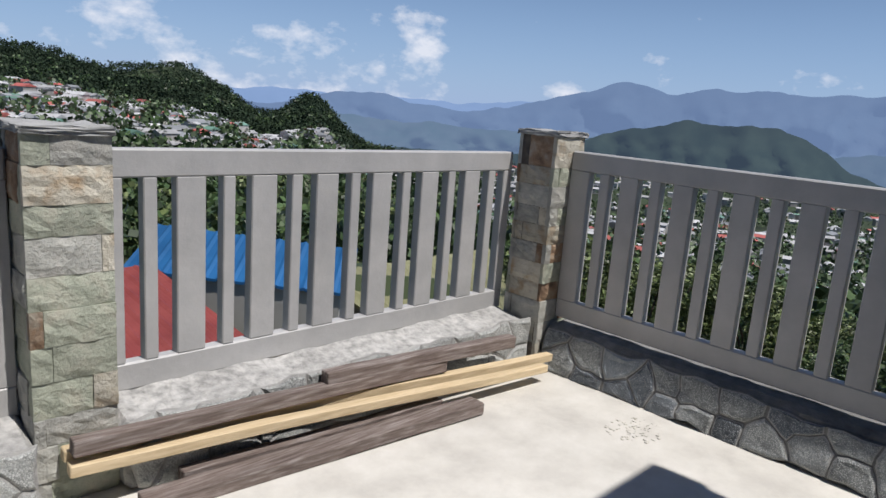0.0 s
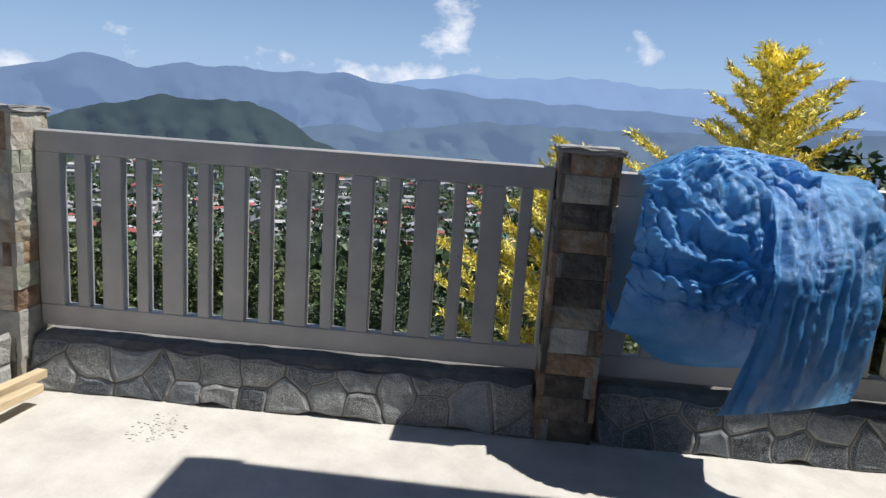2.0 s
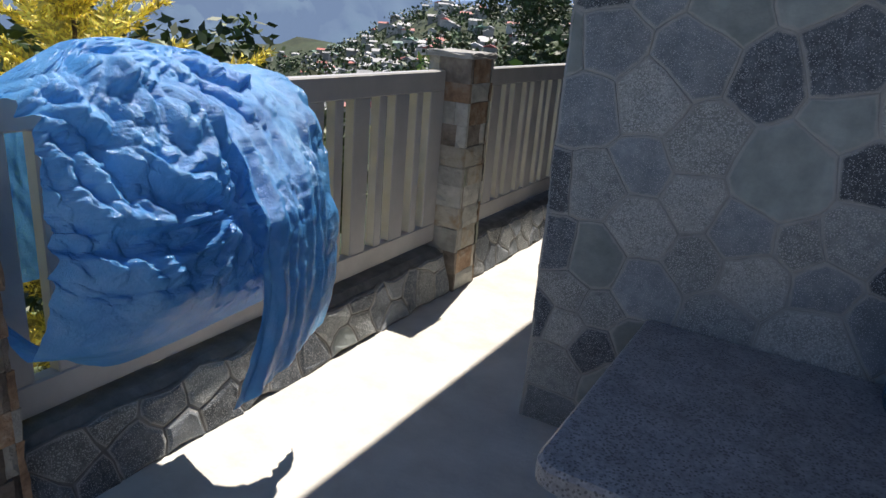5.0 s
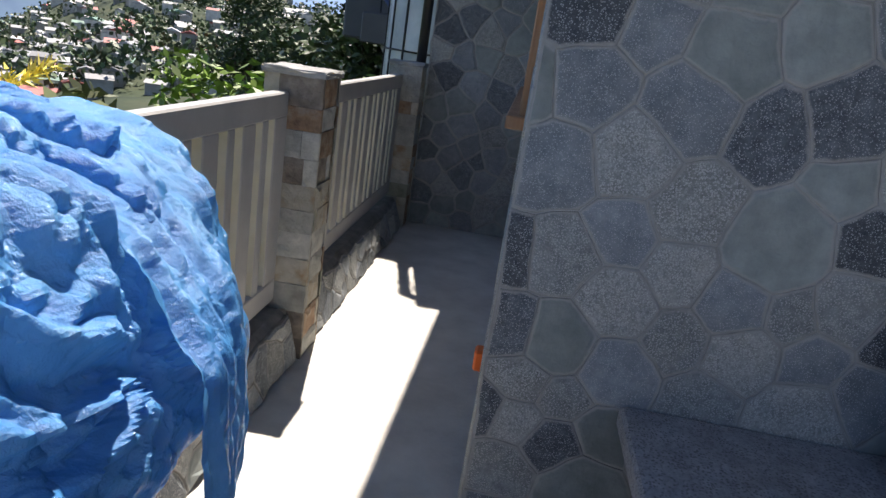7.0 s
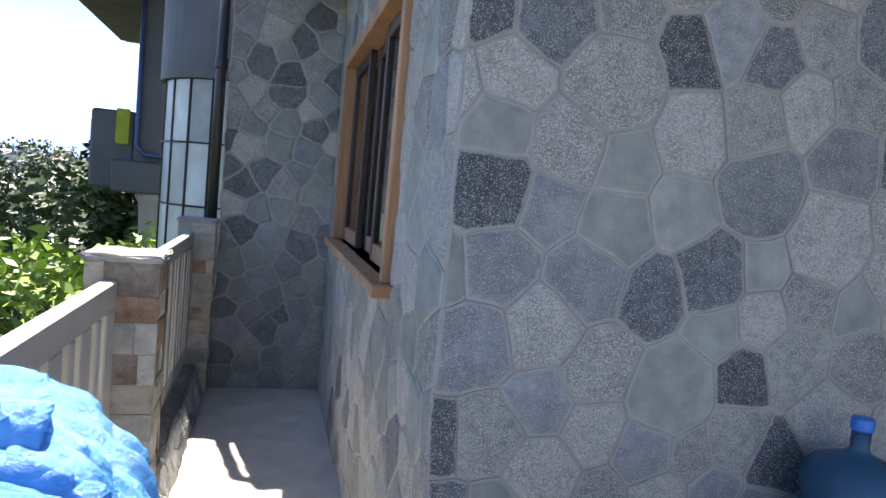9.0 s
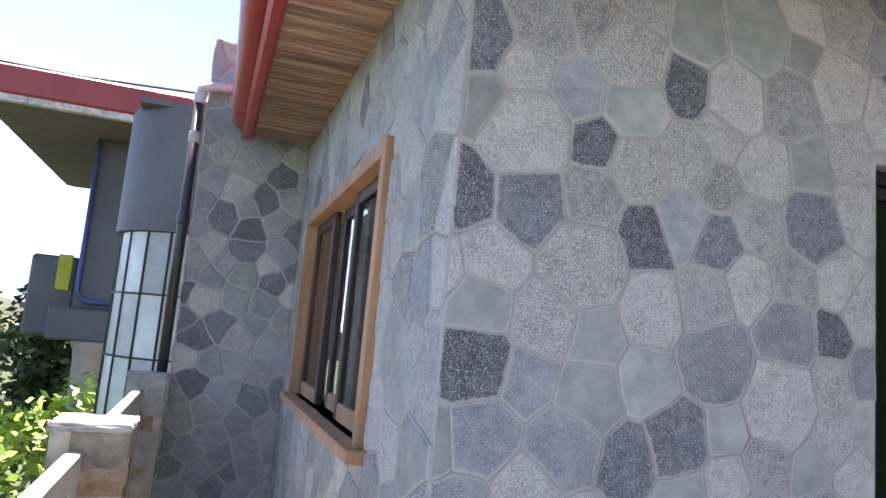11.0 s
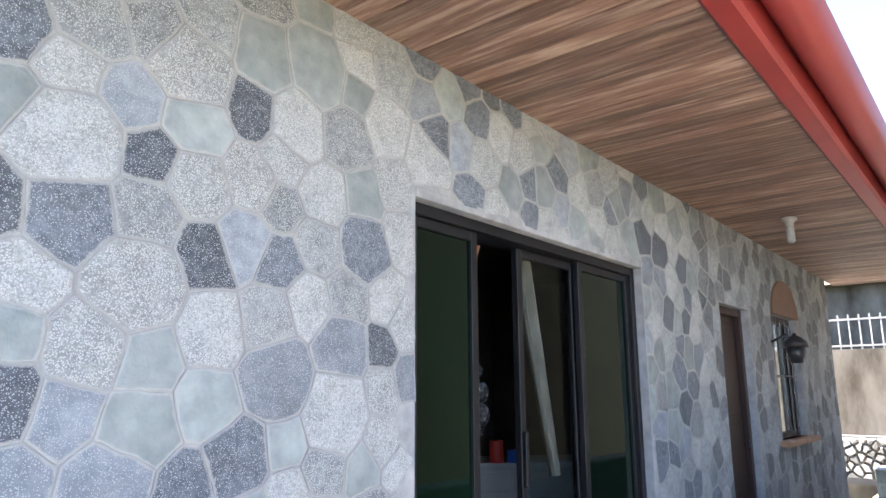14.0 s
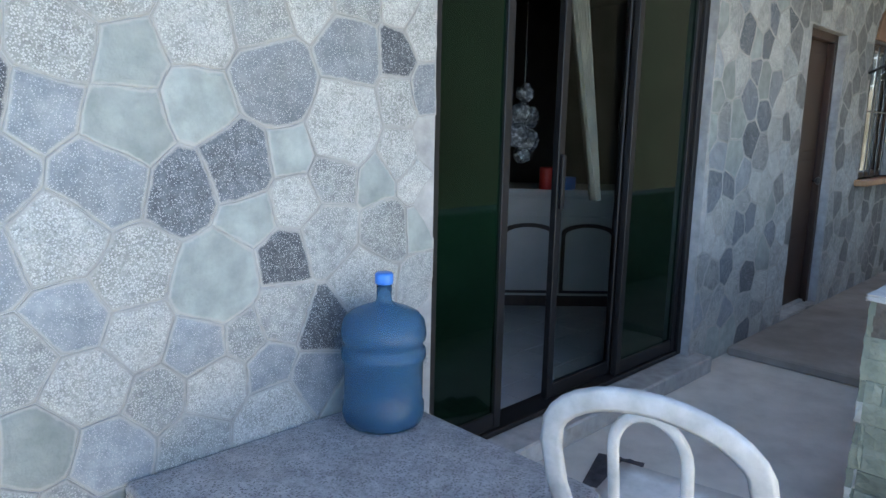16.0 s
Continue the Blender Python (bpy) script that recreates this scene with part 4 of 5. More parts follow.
part("window_frame", box(-w + 0.06, w - 0.06, -0.03, 0.05, z0, z0 + 0.05, 0.004), M["dark_wood"], w2)
part("window_sill", box(-w - 0.1, w + 0.1, -0.2, -0.03, z0 - 0.05, z0, 0.006), M["frame_wood"], w2, "pale wooden sill")
for k in range(5):
    xb = -w + 0.15 + k * (2 * w - 0.3) / 4
    part("bar", tube([(xb, -0.06, z0 + 0.02), (xb, -0.06, z1 - 0.03)], 0.008, 6), M["black"], w2)
part("bar", tube([(-w + 0.05, -0.065, (z0 + z1) / 2), (w - 0.05, -0.065, (z0 + z1) / 2)], 0.008, 6), M["black"], w2)
pane = part("pane", box(-w + 0.06, w - 0.06, 0.0, 0.006, z0 + 0.05, z1 - 0.06), M["glass"], w2)
pts = [(w * math.cos(radians(a)), z1 + 0.36 * math.sin(radians(a))) for a in range(0, 181, 12)]
part("arch_trim", prism(pts, -0.125, -0.1), M["terracotta"], w2, "terracotta arch panel above the window")
lan = thing("wall_lantern", "black iron wall lantern beside the barred window", "lamp", (7.35, 3.89, 1.92))
part("bracket", tube([(0, 0, 0), (0, -0.12, 0.06), (0, -0.2, 0.0)], 0.012, 8), M["black"], lan, smooth=True)
part("hood", lathe([(0.11, 0.0), (0.10, 0.05), (0.06, 0.09), (0.02, 0.11), (0.012, 0.13)], 16), M["black"], lan, smooth=True).location = (0, -0.2, -0.06)
part("lantern_glass", lathe([(0.05, -0.14), (0.075, -0.06), (0.08, 0.0)], 16), M["black"], lan, smooth=True).location = (0, -0.2, -0.06)

# ---- side window ----
y0, y1, z0, z1 = WIN
w1 = thing("window_1", "brown wooden sliding window standing half open, with a deep sill", "window", (0.9, (y0 + y1) / 2, 0), kind="structure")
h = (y1 - y0) / 2


def wy(name, a, b, c, d, e, f, material, parent, label="", bevel=0.004):
    return part(name, box(a, b, c, d, e, f, bevel), M[material], parent, label)


wy("window_frame", -0.035, 0.14, -h, -h + 0.06, z0, z1, "frame_wood", w1, "pale brown outer frame")
wy("window_frame", -0.035, 0.14, h - 0.06, h, z0, z1, "frame_wood", w1)
wy("window_frame", -0.035, 0.14, -h + 0.06, h - 0.06, z1 - 0.07, z1, "frame_wood", w1)
wy("window_sill", -0.075, 0.14, -h - 0.05, h + 0.05, z0 - 0.045, z0, "frame_wood", w1, "weathered brown wooden sill")
for a, b, d, p in ((-h + 0.06, -h + 0.80, 0.03, "glass"), (-h + 0.62, -h + 1.3, 0.07, "glass"), (h - 0.72, h - 0.06, 0.03, "glass")):
    s = wy("sash", d, d + 0.035, a, a + 0.06, z0 + 0.002, z1 - 0.07, "dark_wood", w1, "dark sash stile")
    wy("stile", d, d + 0.035, b - 0.06, b, z0 + 0.002, z1 - 0.07, "dark_wood", s)
    wy("rail", d + 0.001, d + 0.034, a + 0.06, b - 0.06, z0 + 0.002, z0 + 0.08, "frame_wood", s)
    wy("rail", d + 0.001, d + 0.034, a + 0.06, b - 0.06, z1 - 0.13, z1 - 0.07, "dark_wood", s)
    wy("pane", d + 0.014, d + 0.02, a + 0.06, b - 0.06, z0 + 0.08, z1 - 0.13, p, s, "", 0)
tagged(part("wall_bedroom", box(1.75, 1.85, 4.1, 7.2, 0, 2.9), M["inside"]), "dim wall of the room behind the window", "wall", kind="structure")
cur = bmesh.new()
rows = []
for j in range(13):
    zz = 1.0 + (2.2 - 1.0) * j / 12
    rows.append([cur.verts.new((0.03 * math.sin(i * 1.25 + 0.3 * math.sin(j * 0.5)), i * 0.02 * (0.75 + 0.25 * j / 12), zz)) for i in range(40)])
for a, b in zip(rows, rows[1:]):
    for i in range(39):
        cur.faces.new((a[i], a[i + 1], b[i + 1], b[i]))
M["floral"] = mat("floral_cloth", [(0.20, 0.06, 0.03), (0.34, 0.17, 0.10), (0.62, 0.50, 0.40)], 11, 0.9, 0.2, 80, stain=0.4)
tagged(part("curtain", cur, M["floral"], None, smooth=True), "rust and cream patterned curtain behind the side window", "curtain").location = (1.14, 5.55, 0.0)

# ---- terrazzo bench table and water bottle ----
bench = thing("concrete_bench", "low terrazzo-topped concrete bench table against the stone wall", "bench", (1.27, 3.0, 0))
top = bmesh.new()
outline = []
bw, bd, rad = 0.90, 0.892, 0.06
for ox, oy, a0 in ((bw - rad, rad, -90), (bw - 0.01, bd - 0.01, 0), (0.01, bd - 0.01, 90), (rad, rad, 180)):
    r = rad if oy == rad else 0.01
    for k in range(6):
        a = radians(a0 + 18 * k)
        outline.append((ox + r * math.cos(a), oy + r * math.sin(a)))
rings = []
for inset, z in ((0.012, 0.425), (0.0, 0.437), (0.0, 0.478), (0.008, 0.488), (0.02, 0.49)):
    rings.append([top.verts.new((x + (bw / 2 - x) / (bw / 2) * inset, y + (bd / 2 - y) / (bd / 2) * inset, z)) for x, y in outline])
n = len(outline)
for a, b in zip(rings, rings[1:]):
    for i in range(n):
        top.faces.new((a[i], a[(i + 1) % n], b[(i + 1) % n], b[i]))
top.faces.new(rings[0][::-1])
top.faces.new(rings[-1])
part("top", top, M["bench"], bench, "speckled grey terrazzo top with rounded edge")
for lx in (0.12, bw - 0.2):
    pts = [(0, 0), (0.0, 0.05), (0.03, 0.12), (0.035, 0.26), (0.005, 0.36), (0.0, 0.425), (0.08, 0.425), (0.078, 0.36), (0.05, 0.26), (0.055, 0.12), (0.08, 0.05), (0.08, 0)]
    part("leg", prism([(lx + p[0], p[1]) for p in pts], 0.1, bd - 0.12), M["bench_leg"], bench, "dark reddish concrete leg")
bottle = thing("water_bottle", "large blue plastic five-gallon water bottle standing on the bench", "bottle", (2.02, 3.745, 0.49))
prof = [(0.10, 0.0), (0.122, 0.006), (0.13, 0.03), (0.13, 0.06), (0.124, 0.07), (0.124, 0.2), (0.132, 0.212), (0.134, 0.222), (0.132, 0.238), (0.122, 0.246), (0.122, 0.262), (0.131, 0.272), (0.134, 0.285), (0.132, 0.305), (0.127, 0.33), (0.11, 0.352), (0.08, 0.367), (0.045, 0.38), (0.027, 0.388), (0.0235, 0.40), (0.0235, 0.452)]
inner = [(r - 0.004, max(z, 0.006)) for r, z in prof]
prof = prof + inner[::-1]
M["jug"] = bpy.data.materials.new("blue_bottle_plastic")
M["jug"].use_nodes = True
jb = M["jug"].node_tree.nodes["Principled BSDF"]
jb.inputs["Base Color"].default_value = (0.17, 0.42, 0.64, 1)
jb.inputs["Roughness"].default_value = 0.22
jb.inputs["Transmission Weight"].default_value = 0.85
jb.inputs["IOR"].default_value = 1.3
part("body", lathe(prof, 40), M["jug"], bottle, smooth=True)
M["cap_blue"] = mat("bright_blue_cap", [(0.02, 0.16, 0.55), (0.03, 0.19, 0.6)], 5, 0.35, 0, 1)
part("cap", lathe([(0.0275, 0.446), (0.0285, 0.45), (0.0285, 0.474), (0.025, 0.48)], 24), M["cap_blue"], bottle, "bright blue cap", smooth=True)

# ---- white plastic chair ----
chair = thing("plastic_chair", "white moulded plastic chair with an arched back", "chair", (2.10, 2.85, 0), 101)


def band(points, width, thick):
    """A flat plastic band along points in the back's plane (x, z), leaning with height."""
    bm = bmesh.new()
    pts = [Vector((p[0], 0, p[1])) for p in points]
    rs = []
    for i, p in enumerate(pts):
        d = (pts[min(i + 1, len(pts) - 1)] - pts[max(i - 1, 0)]).normalized()
        s = Vector((-d.z, 0, d.x)) * width / 2
        lean = (p.z - 0.42) * 0.22
        rs.append([bm.verts.new(p + s * k + Vector((0, lean + t - abs(k) * 0.004, 0))) for k, t in ((-1, 0.0), (-0.6, -thick * 0.5), (0.6, -thick * 0.5), (1, 0.0), (0.6, thick * 0.5), (-0.6, thick * 0.5))])
    for a, b in zip(rs, rs[1:]):
        for i in range(6):
            bm.faces.new((a[i], a[(i + 1) % 6], b[(i + 1) % 6], b[i]))
    bm.faces.new(rs[0][::-1])
    bm.faces.new(rs[-1])
    return bm


arc = [(-0.20, 0.42), (-0.235, 0.55), (-0.245, 0.66)] + [(0.24 * math.cos(radians(180 - a)), 0.69 + 0.14 * math.sin(radians(180 - a))) for a in range(12, 180, 12)] + [(0.245, 0.66), (0.235, 0.55), (0.20, 0.42)]
back = part("backrest", band(arc, 0.06, 0.013), M["white"], chair, smooth=True)
arc2 = [(-0.085, 0.42), (-0.085, 0.60)] + [(0.085 * math.cos(radians(180 - a)), 0.695 + 0.105 * math.sin(radians(180 - a))) for a in range(0, 181, 15)] + [(0.085, 0.60), (0.085, 0.42)]
part("splat", band(arc2, 0.03, 0.011), M["white"], back, smooth=True)
seat = bmesh.new()
g = [[seat.verts.new((-0.22 + 0.44 * i / 8, -0.42 + 0.44 * j / 8, 0.42 - 0.02 * math.sin(math.pi * i / 8) * math.sin(math.pi * j / 8))) for i in range(9)] for j in range(9)]
for a, b in zip(g, g[1:]):
    for i in range(8):
        seat.faces.new((a[i], a[i + 1], b[i + 1], b[i]))
ex = bmesh.ops.extrude_face_region(seat, geom=list(seat.faces))
for v in ex["geom"]:
    if isinstance(v, bmesh.types.BMVert):
        v.co.z -= 0.015
part("seat", seat, M["white"], chair, smooth=True)
for sx in (-1, 1):
    for fy, lean in ((-0.38, -0.04), (0.0, 0.06)):
        part("leg", tube([(sx * 0.19, fy, 0.415), (sx * 0.24, fy + lean, 0.0)], lambda f: 0.024 - 0.006 * f, 8), M["white"], chair, smooth=True)

# ---- lumber by the end railing ----
def board(name_label, x0, y0, x1, y1, zb, w, h, material, tilt=0.0, drop=0.0):
    L = math.hypot(x1 - x0, y1 - y0)
    bm = box(0, L, -w / 2, w / 2, 0, h, 0.003)
    bmesh.ops.subdivide_edges(bm, edges=[e for e in bm.edges if abs(e.verts[0].co.x - e.verts[1].co.x) > L * 0.8], cuts=9)
    for v in bm.verts:
        v.co.z += 0.004 * math.sin(v.co.x * 3.1 + x0 * 5) + 0.002 * fbm(v.co.x * 9, v.co.y * 9, x0, 2)
        v.co.y += 0.006 * math.sin(v.co.x * 1.7 + y0 * 7)
    ob = part("lumber_board", bm, M[material])
    ob.matrix_world = pose(x0, y0, zb, tilt, math.degrees(math.atan2(drop, L)), math.degrees(math.atan2(y1 - y0, x1 - x0)))
    tagged(ob, name_label, "lumber", "stack of lumber")


board("long weathered brown plank lying on the terrace floor", 2.11, 0.33, 0.77, 0.44, 0.002, 0.085, 0.05, "old_wood")
board("short weathered brown plank beside the others", 1.96, 0.262, 0.90, 0.345, 0.003, 0.05, 0.055, "old_wood")
board("long pale new timber resting on the stack", 2.28, 0.245, 0.26, 0.40, 0.14, 0.045, 0.036, "new_wood", 0, 0.085)
board("second pale new timber with a knot, on the stack", 2.28, 0.19, 0.14, 0.335, 0.165, 0.045, 0.036, "new_wood", 0, 0.10)
board("weathered brown plank leaning on the plinth", 2.27, 0.245, 0.82, 0.275, 0.20, 0.045, 0.05, "old_wood", 0, 0.06)
board("stained brown offcut on top of the stack", 1.42, 0.262, 0.40, 0.30, 0.205, 0.05, 0.055, "old_wood", 0, 0.03)

# ---- blue tarpaulin over the railing ----
M["tarp"] = mat("blue_tarpaulin", [(0.05, 0.26, 0.63), (0.09, 0.36, 0.77), (0.20, 0.50, 0.88)], 9, 0.24, 0.6, 140, stain=0.2, spec=1.0)
tn = M["tarp"].node_tree
t_tr = tn.nodes.new("ShaderNodeBsdfTranslucent")
t_tr.inputs[0].default_value = (0.16, 0.52, 0.90, 1)
t_mx = tn.nodes.new("ShaderNodeMixShader")
t_mx.inputs[0].default_value = 0.28
tn.links.new(tn.nodes["Principled BSDF"].outputs[0], t_mx.inputs[1])
tn.links.new(t_tr.outputs[0], t_mx.inputs[2])
tn.links.new(t_mx.outputs[0], tn.nodes["Material Output"].inputs[0])


def lattice(i, j, seed):
    return noise.cell((i * 1.37 + 11.1, j * 1.91 + 5.7, seed))


def facet(u, v, seed):
    """Straight-edged facets: a jittered triangle lattice of random heights, joined by flat planes."""
    u += 0.22 * noise.noise((u * 0.7, v * 0.7, seed))
    v += 0.22 * noise.noise((u * 0.7, v * 0.7, seed + 4))
    i, j = math.floor(u), math.floor(v)
    f, g = u - i, v - j
    if (i + j) % 2:
        if f + g < 1:
            return lattice(i, j, seed) * (1 - f - g) + lattice(i + 1, j, seed) * f + lattice(i, j + 1, seed) * g
        return lattice(i + 1, j + 1, seed) * (f + g - 1) + lattice(i + 1, j, seed) * (1 - g) + lattice(i, j + 1, seed) * (1 - f)
    if f > g:
        return lattice(i, j, seed) * (1 - f) + lattice(i + 1, j, seed) * (f - g) + lattice(i + 1, j + 1, seed) * g
    return lattice(i, j, seed) * (1 - g) + lattice(i, j + 1, seed) * (g - f) + lattice(i + 1, j + 1, seed) * f


def crumple(y, s, seed):
    """Sharp creases that run out from the middle of a crushed patch, with flat facets between them."""
    dy, ds = y - 3.06, s - 0.98
    r = math.hypot(dy, ds) + 0.02
    a = math.atan2(ds, dy) + 0.5 * noise.noise((y * 4, s * 4, seed))
    ray = facet(a * 3.4 + 20, r * 5.0, seed)
    fine = facet(a * 7.5 + 40, r * 13.0, seed + 5)
    fade = min(1.0, r / 0.12) * max(0.0, 1 - r / 0.62)
    return fade * (0.05 * ray + 0.028 * fine)


def creases(y, s, seed):
    """Crushed plastic: sharp-bottomed furrows of several sizes, longer one way than the other."""
    w = 0.6 * noise.noise((y * 3, s * 3, seed + 2))
    h = 0.0
    for k, (size, depth) in enumerate(((3.6, 0.08), (8.0, 0.07), (17.0, 0.042), (37.0, 0.018))):
        turn = 0.7 + 1.1 * k
        u, v = y * math.cos(turn) + s * math.sin(turn), s * math.cos(turn) - y * math.sin(turn)
        h += depth * (abs(noise.noise((u * size + w, v * size * 0.55 - w, seed + k))) - 0.2)
    return h


def tarp_sheet(y0, y1, path, seed, nu=120, nv=170, fold=1.0, crush=1.0):
    """A sheet that follows path(f, g) -> (x, z, dy) across the railing, pushed into sharp creases."""
    bm = bmesh.new()
    rows = []
    for j in range(nv + 1):
        g = j / nv
        line = []
        for i in range(nu + 1):
            f = i / nu
            x, z, dy = path(f, g)
            y = y0 + (y1 - y0) * f + dy
            s = g * 1.5
            n1 = fbm(y * 2.5, s * 2.2, seed, 2)
            c3 = facet(y * 34 + s * 9, s * 32 - y * 6, seed + 7)
            c4 = facet(y * 75 - s * 20, s * 70 + y * 15, seed + 11)
            hang = abs(noise.noise((y * 13 + s * 2.0, s * 1.3, seed))) - 0.3 + 0.5 * noise.noise((y * 34 + s * 3, s * 2.5, seed + 3))
            amp = fold * (0.3 + 0.7 * min(1.0, max(0.0, (x + 0.03) / 0.2)))
            calm = 0.1 + 0.9 * min(1.0, max(0.0, (z - 0.62) * 5))
            push = amp * (0.03 * n1 + crush * calm * crumple(y, s, seed) + (1 - crush) * 0.04 * hang + (0.25 + 0.75 * calm) * (0.45 + 0.55 * crush) * creases(y, s, seed) + 0.003 * c3 + 0.002 * c4)
            line.append(bm.verts.new((x + push, y + 0.25 * push, z + 0.55 * push)))
        rows.append(line)
    for a, b in zip(rows, rows[1:]):
        for i in range(nu):
            bm.faces.new((a[i], a[i + 1], b[i + 1]))
            bm.faces.new((a[i], b[i + 1], b[i]))
    return bm


def lerp_path(knots, g):
    k = g * (len(knots) - 1)
    i = min(int(k), len(knots) - 2)
    f = k - i
    p = [knots[max(i - 1, 0)], knots[i], knots[i + 1], knots[min(i + 2, len(knots) - 1)]]
    return [0.5 * (2 * p[1][c] + (p[2][c] - p[0][c]) * f + (2 * p[0][c] - 5 * p[1][c] + 4 * p[2][c] - p[3][c]) * f * f + (3 * p[1][c] - p[0][c] - 3 * p[2][c] + p[3][c]) * f ** 3) for c in (0, 1)]


def path_bundle(f, g):
    bulge = max(0.0, 1 - abs(1.45 * f - 0.78) ** 2.6) if f < 0.55 else 1.0
    top = 1.085 + 0.07 * min(1.0, f * 3) + 0.03 * math.sin(math.pi * f)
    low = 0.40 - 0.04 * math.sin(math.pi * f * 0.9) + 0.20 * (max(0.0, 0.45 - f) / 0.45) ** 2
    x, z = lerp_path([(-0.14, 0.55), (-0.14, 0.95), (-0.06, top - 0.02), (0.05, top), (0.10 + 0.10 * bulge, top - 0.045), (0.12 + 0.21 * bulge, 0.95), (0.13 + 0.29 * bulge, 0.80), (0.12 + 0.32 * bulge, 0.66), (0.09 + 0.25 * bulge, 0.51), (0.06 + 0.07 * bulge, low)], g)
    return x, z, 0.03 * math.sin(g * 5) - 0.05 * (1 - f) * max(0.0, g - 0.55)


def path_flap(f, g):
    """The outer fold: over the rail, down outside the bundle, its near edge drawn towards a low corner, its far edge back to the rail."""
    low = 0.315 + 0.05 * f
    back = 1 - 0.30 * f ** 1.6
    x, z = lerp_path([(-0.15, 0.5), (-0.15, 0.95), (-0.05, 1.115), (0.08, 1.135 - 0.03 * f), (0.11 + 0.16 * back, 1.06), (0.12 + 0.30 * back, 0.90), (0.12 + 0.38 * back, 0.70), (0.12 + 0.40 * back, 0.50), (0.12 + 0.36 * back, low)], g)
    return x, z, -0.13 * (1 - f) * max(0.0, g - 0.35) ** 1.3 / 0.57 + 0.025 * math.sin(g * 4) - 0.03 * f * g


tarp = thing("tarpaulin", "crumpled shiny blue plastic tarpaulin draped over the railing", "tarpaulin", (0, 0, 0))
part("draped_sheet", tarp_sheet(2.67, 3.26, path_bundle, 3.0, 190, 240), M["tarp"], tarp)
part("flap", tarp_sheet(3.11, 3.49, path_flap, 8.0, nu=120, nv=230, fold=0.7, crush=0.0), M["tarp"], tarp, "hanging outer flap of the tarpaulin")

# ---- small things on the terrace ----
plug = part("electric_plug", box(-0.025, 0.012, -0.03, 0.03, -0.035, 0.04, 0.008), mat("orange_plastic", [(0.75, 0.13, 0.02), (0.8, 0.16, 0.03)], 5, 0.4, 0, 1))
plug.location = (0.885, 4.3, 0.35)
tagged(plug, "small orange plastic junction box on the stone wall", "socket box")
lampb = thing("ceiling_bulb", "white bulb in a plain white socket under the eave", "lamp", (6.35, 3.42, SOFFIT - 0.014))
part("socket", lathe([(0.06, 0.0), (0.06, -0.02), (0.035, -0.035), (0.03, -0.07)], 16), M["white"], lampb, smooth=True)
part("bulb", lathe([(0.024, -0.07), (0.03, -0.09), (0.03, -0.19), (0.02, -0.205)], 14), M["white"], lampb, smooth=True)
post = pillar("low square post of green split stone blocks beside the terrace steps", 3.33, 2.60, 9, (0.5, 0.5, 0.2, 0, 0.5, 8))
post.scale = (1.05, 1.05, 0.78)
step = part("floor_step", box(5.0, EXT, 2.71, 3.88, 0.0, 0.06, 0.01), mat("worn_brown_cement", [(0.20, 0.175, 0.155), (0.30, 0.27, 0.245)], 4, 0.9, 0.3, 40))
tagged(step, "raised cement slab in front of the brown door", "floor", kind="structure")
M["cloth"] = mat("dark_rag", [(0.03, 0.03, 0.035), (0.07, 0.07, 0.08)], 20, 0.95, 0.5, 90)
rag = bmesh.new()
g = [[rag.verts.new((i * 0.022, j * 0.02, 0.012 + 0.075 * abs(noise.noise((i * 0.5, j * 0.4, 3.3))) * math.sin(math.pi * i / 14) ** 0.5 * math.sin(math.pi * j / 10) ** 0.5)) for i in range(15)] for j in range(11)]
for a, b in zip(g, g[1:]):
    for i in range(14):
        rag.faces.new((a[i], a[i + 1], b[i + 1], b[i]))
rg = part("floor_rag", rag, M["cloth"], None, smooth=True)
rg.location = (2.98, 3.38, -0.008)
rg.rotation_euler = (0, 0, 0.35)
tagged(rg, "crumpled dark grey rag on the floor before the doorstep", "rag")

# ---- inside the room ----
M["lacquer"] = mat("pale_grey_cabinet", [(0.40, 0.40, 0.41), (0.48, 0.48, 0.49)], 3, 0.5, 0.05, 30)
dresser = thing("cabinet", "pale grey counter cabinet with arched dark-trimmed doors", "cabinet", (4.85, 5.15, 0.09), -42)
part("body", box(-0.9, 0.9, 0.0, 0.5, 0.0, 0.84, 0.004), M["lacquer"], dresser)
part("worktop", box(-0.93, 0.93, -0.03, 0.52, 0.84, 0.885, 0.006), M["lacquer"], dresser)
part("plinth", box(-0.9, 0.9, -0.006, 0.0, 0.0, 0.08), M["dark_wood"], dresser)
for k in range(4):
    a = -0.88 + k * 0.445
    part("drawer", box(a + 0.015, a + 0.425, -0.014, -0.001, 0.68, 0.82, 0.004), M["lacquer"], dresser)
    pts = [(a + 0.02, 0.1), (a + 0.42, 0.1), (a + 0.42, 0.56)] + [(a + 0.22 + 0.2 * math.cos(radians(t)), 0.56 + 0.07 * math.sin(radians(t))) for t in range(15, 180, 15)] + [(a + 0.02, 0.56)]
    dr = part("door", prism(pts, -0.012, -0.001), M["dark_wood"], dresser, "dark door edge")
    pts2 = [(a + 0.22 + (p[0] - a - 0.22) * 0.86, 0.34 + (p[1] - 0.34) * 0.9) for p in pts]
    part("door_panel", prism(pts2, -0.02, -0.011), M["lacquer"], dr, "pale arched panel")
M["plastic_clear"] = mat("clear_bag_white", [(0.05, 0.05, 0.055), (0.16, 0.16, 0.165), (0.55, 0.55, 0.56)], 34, 0.15, 0.6, 60)
bags = thing("hanging_bags", "bunch of clear plastic bags hanging from a hook", "bags", (4.15, 4.95, 1.35))
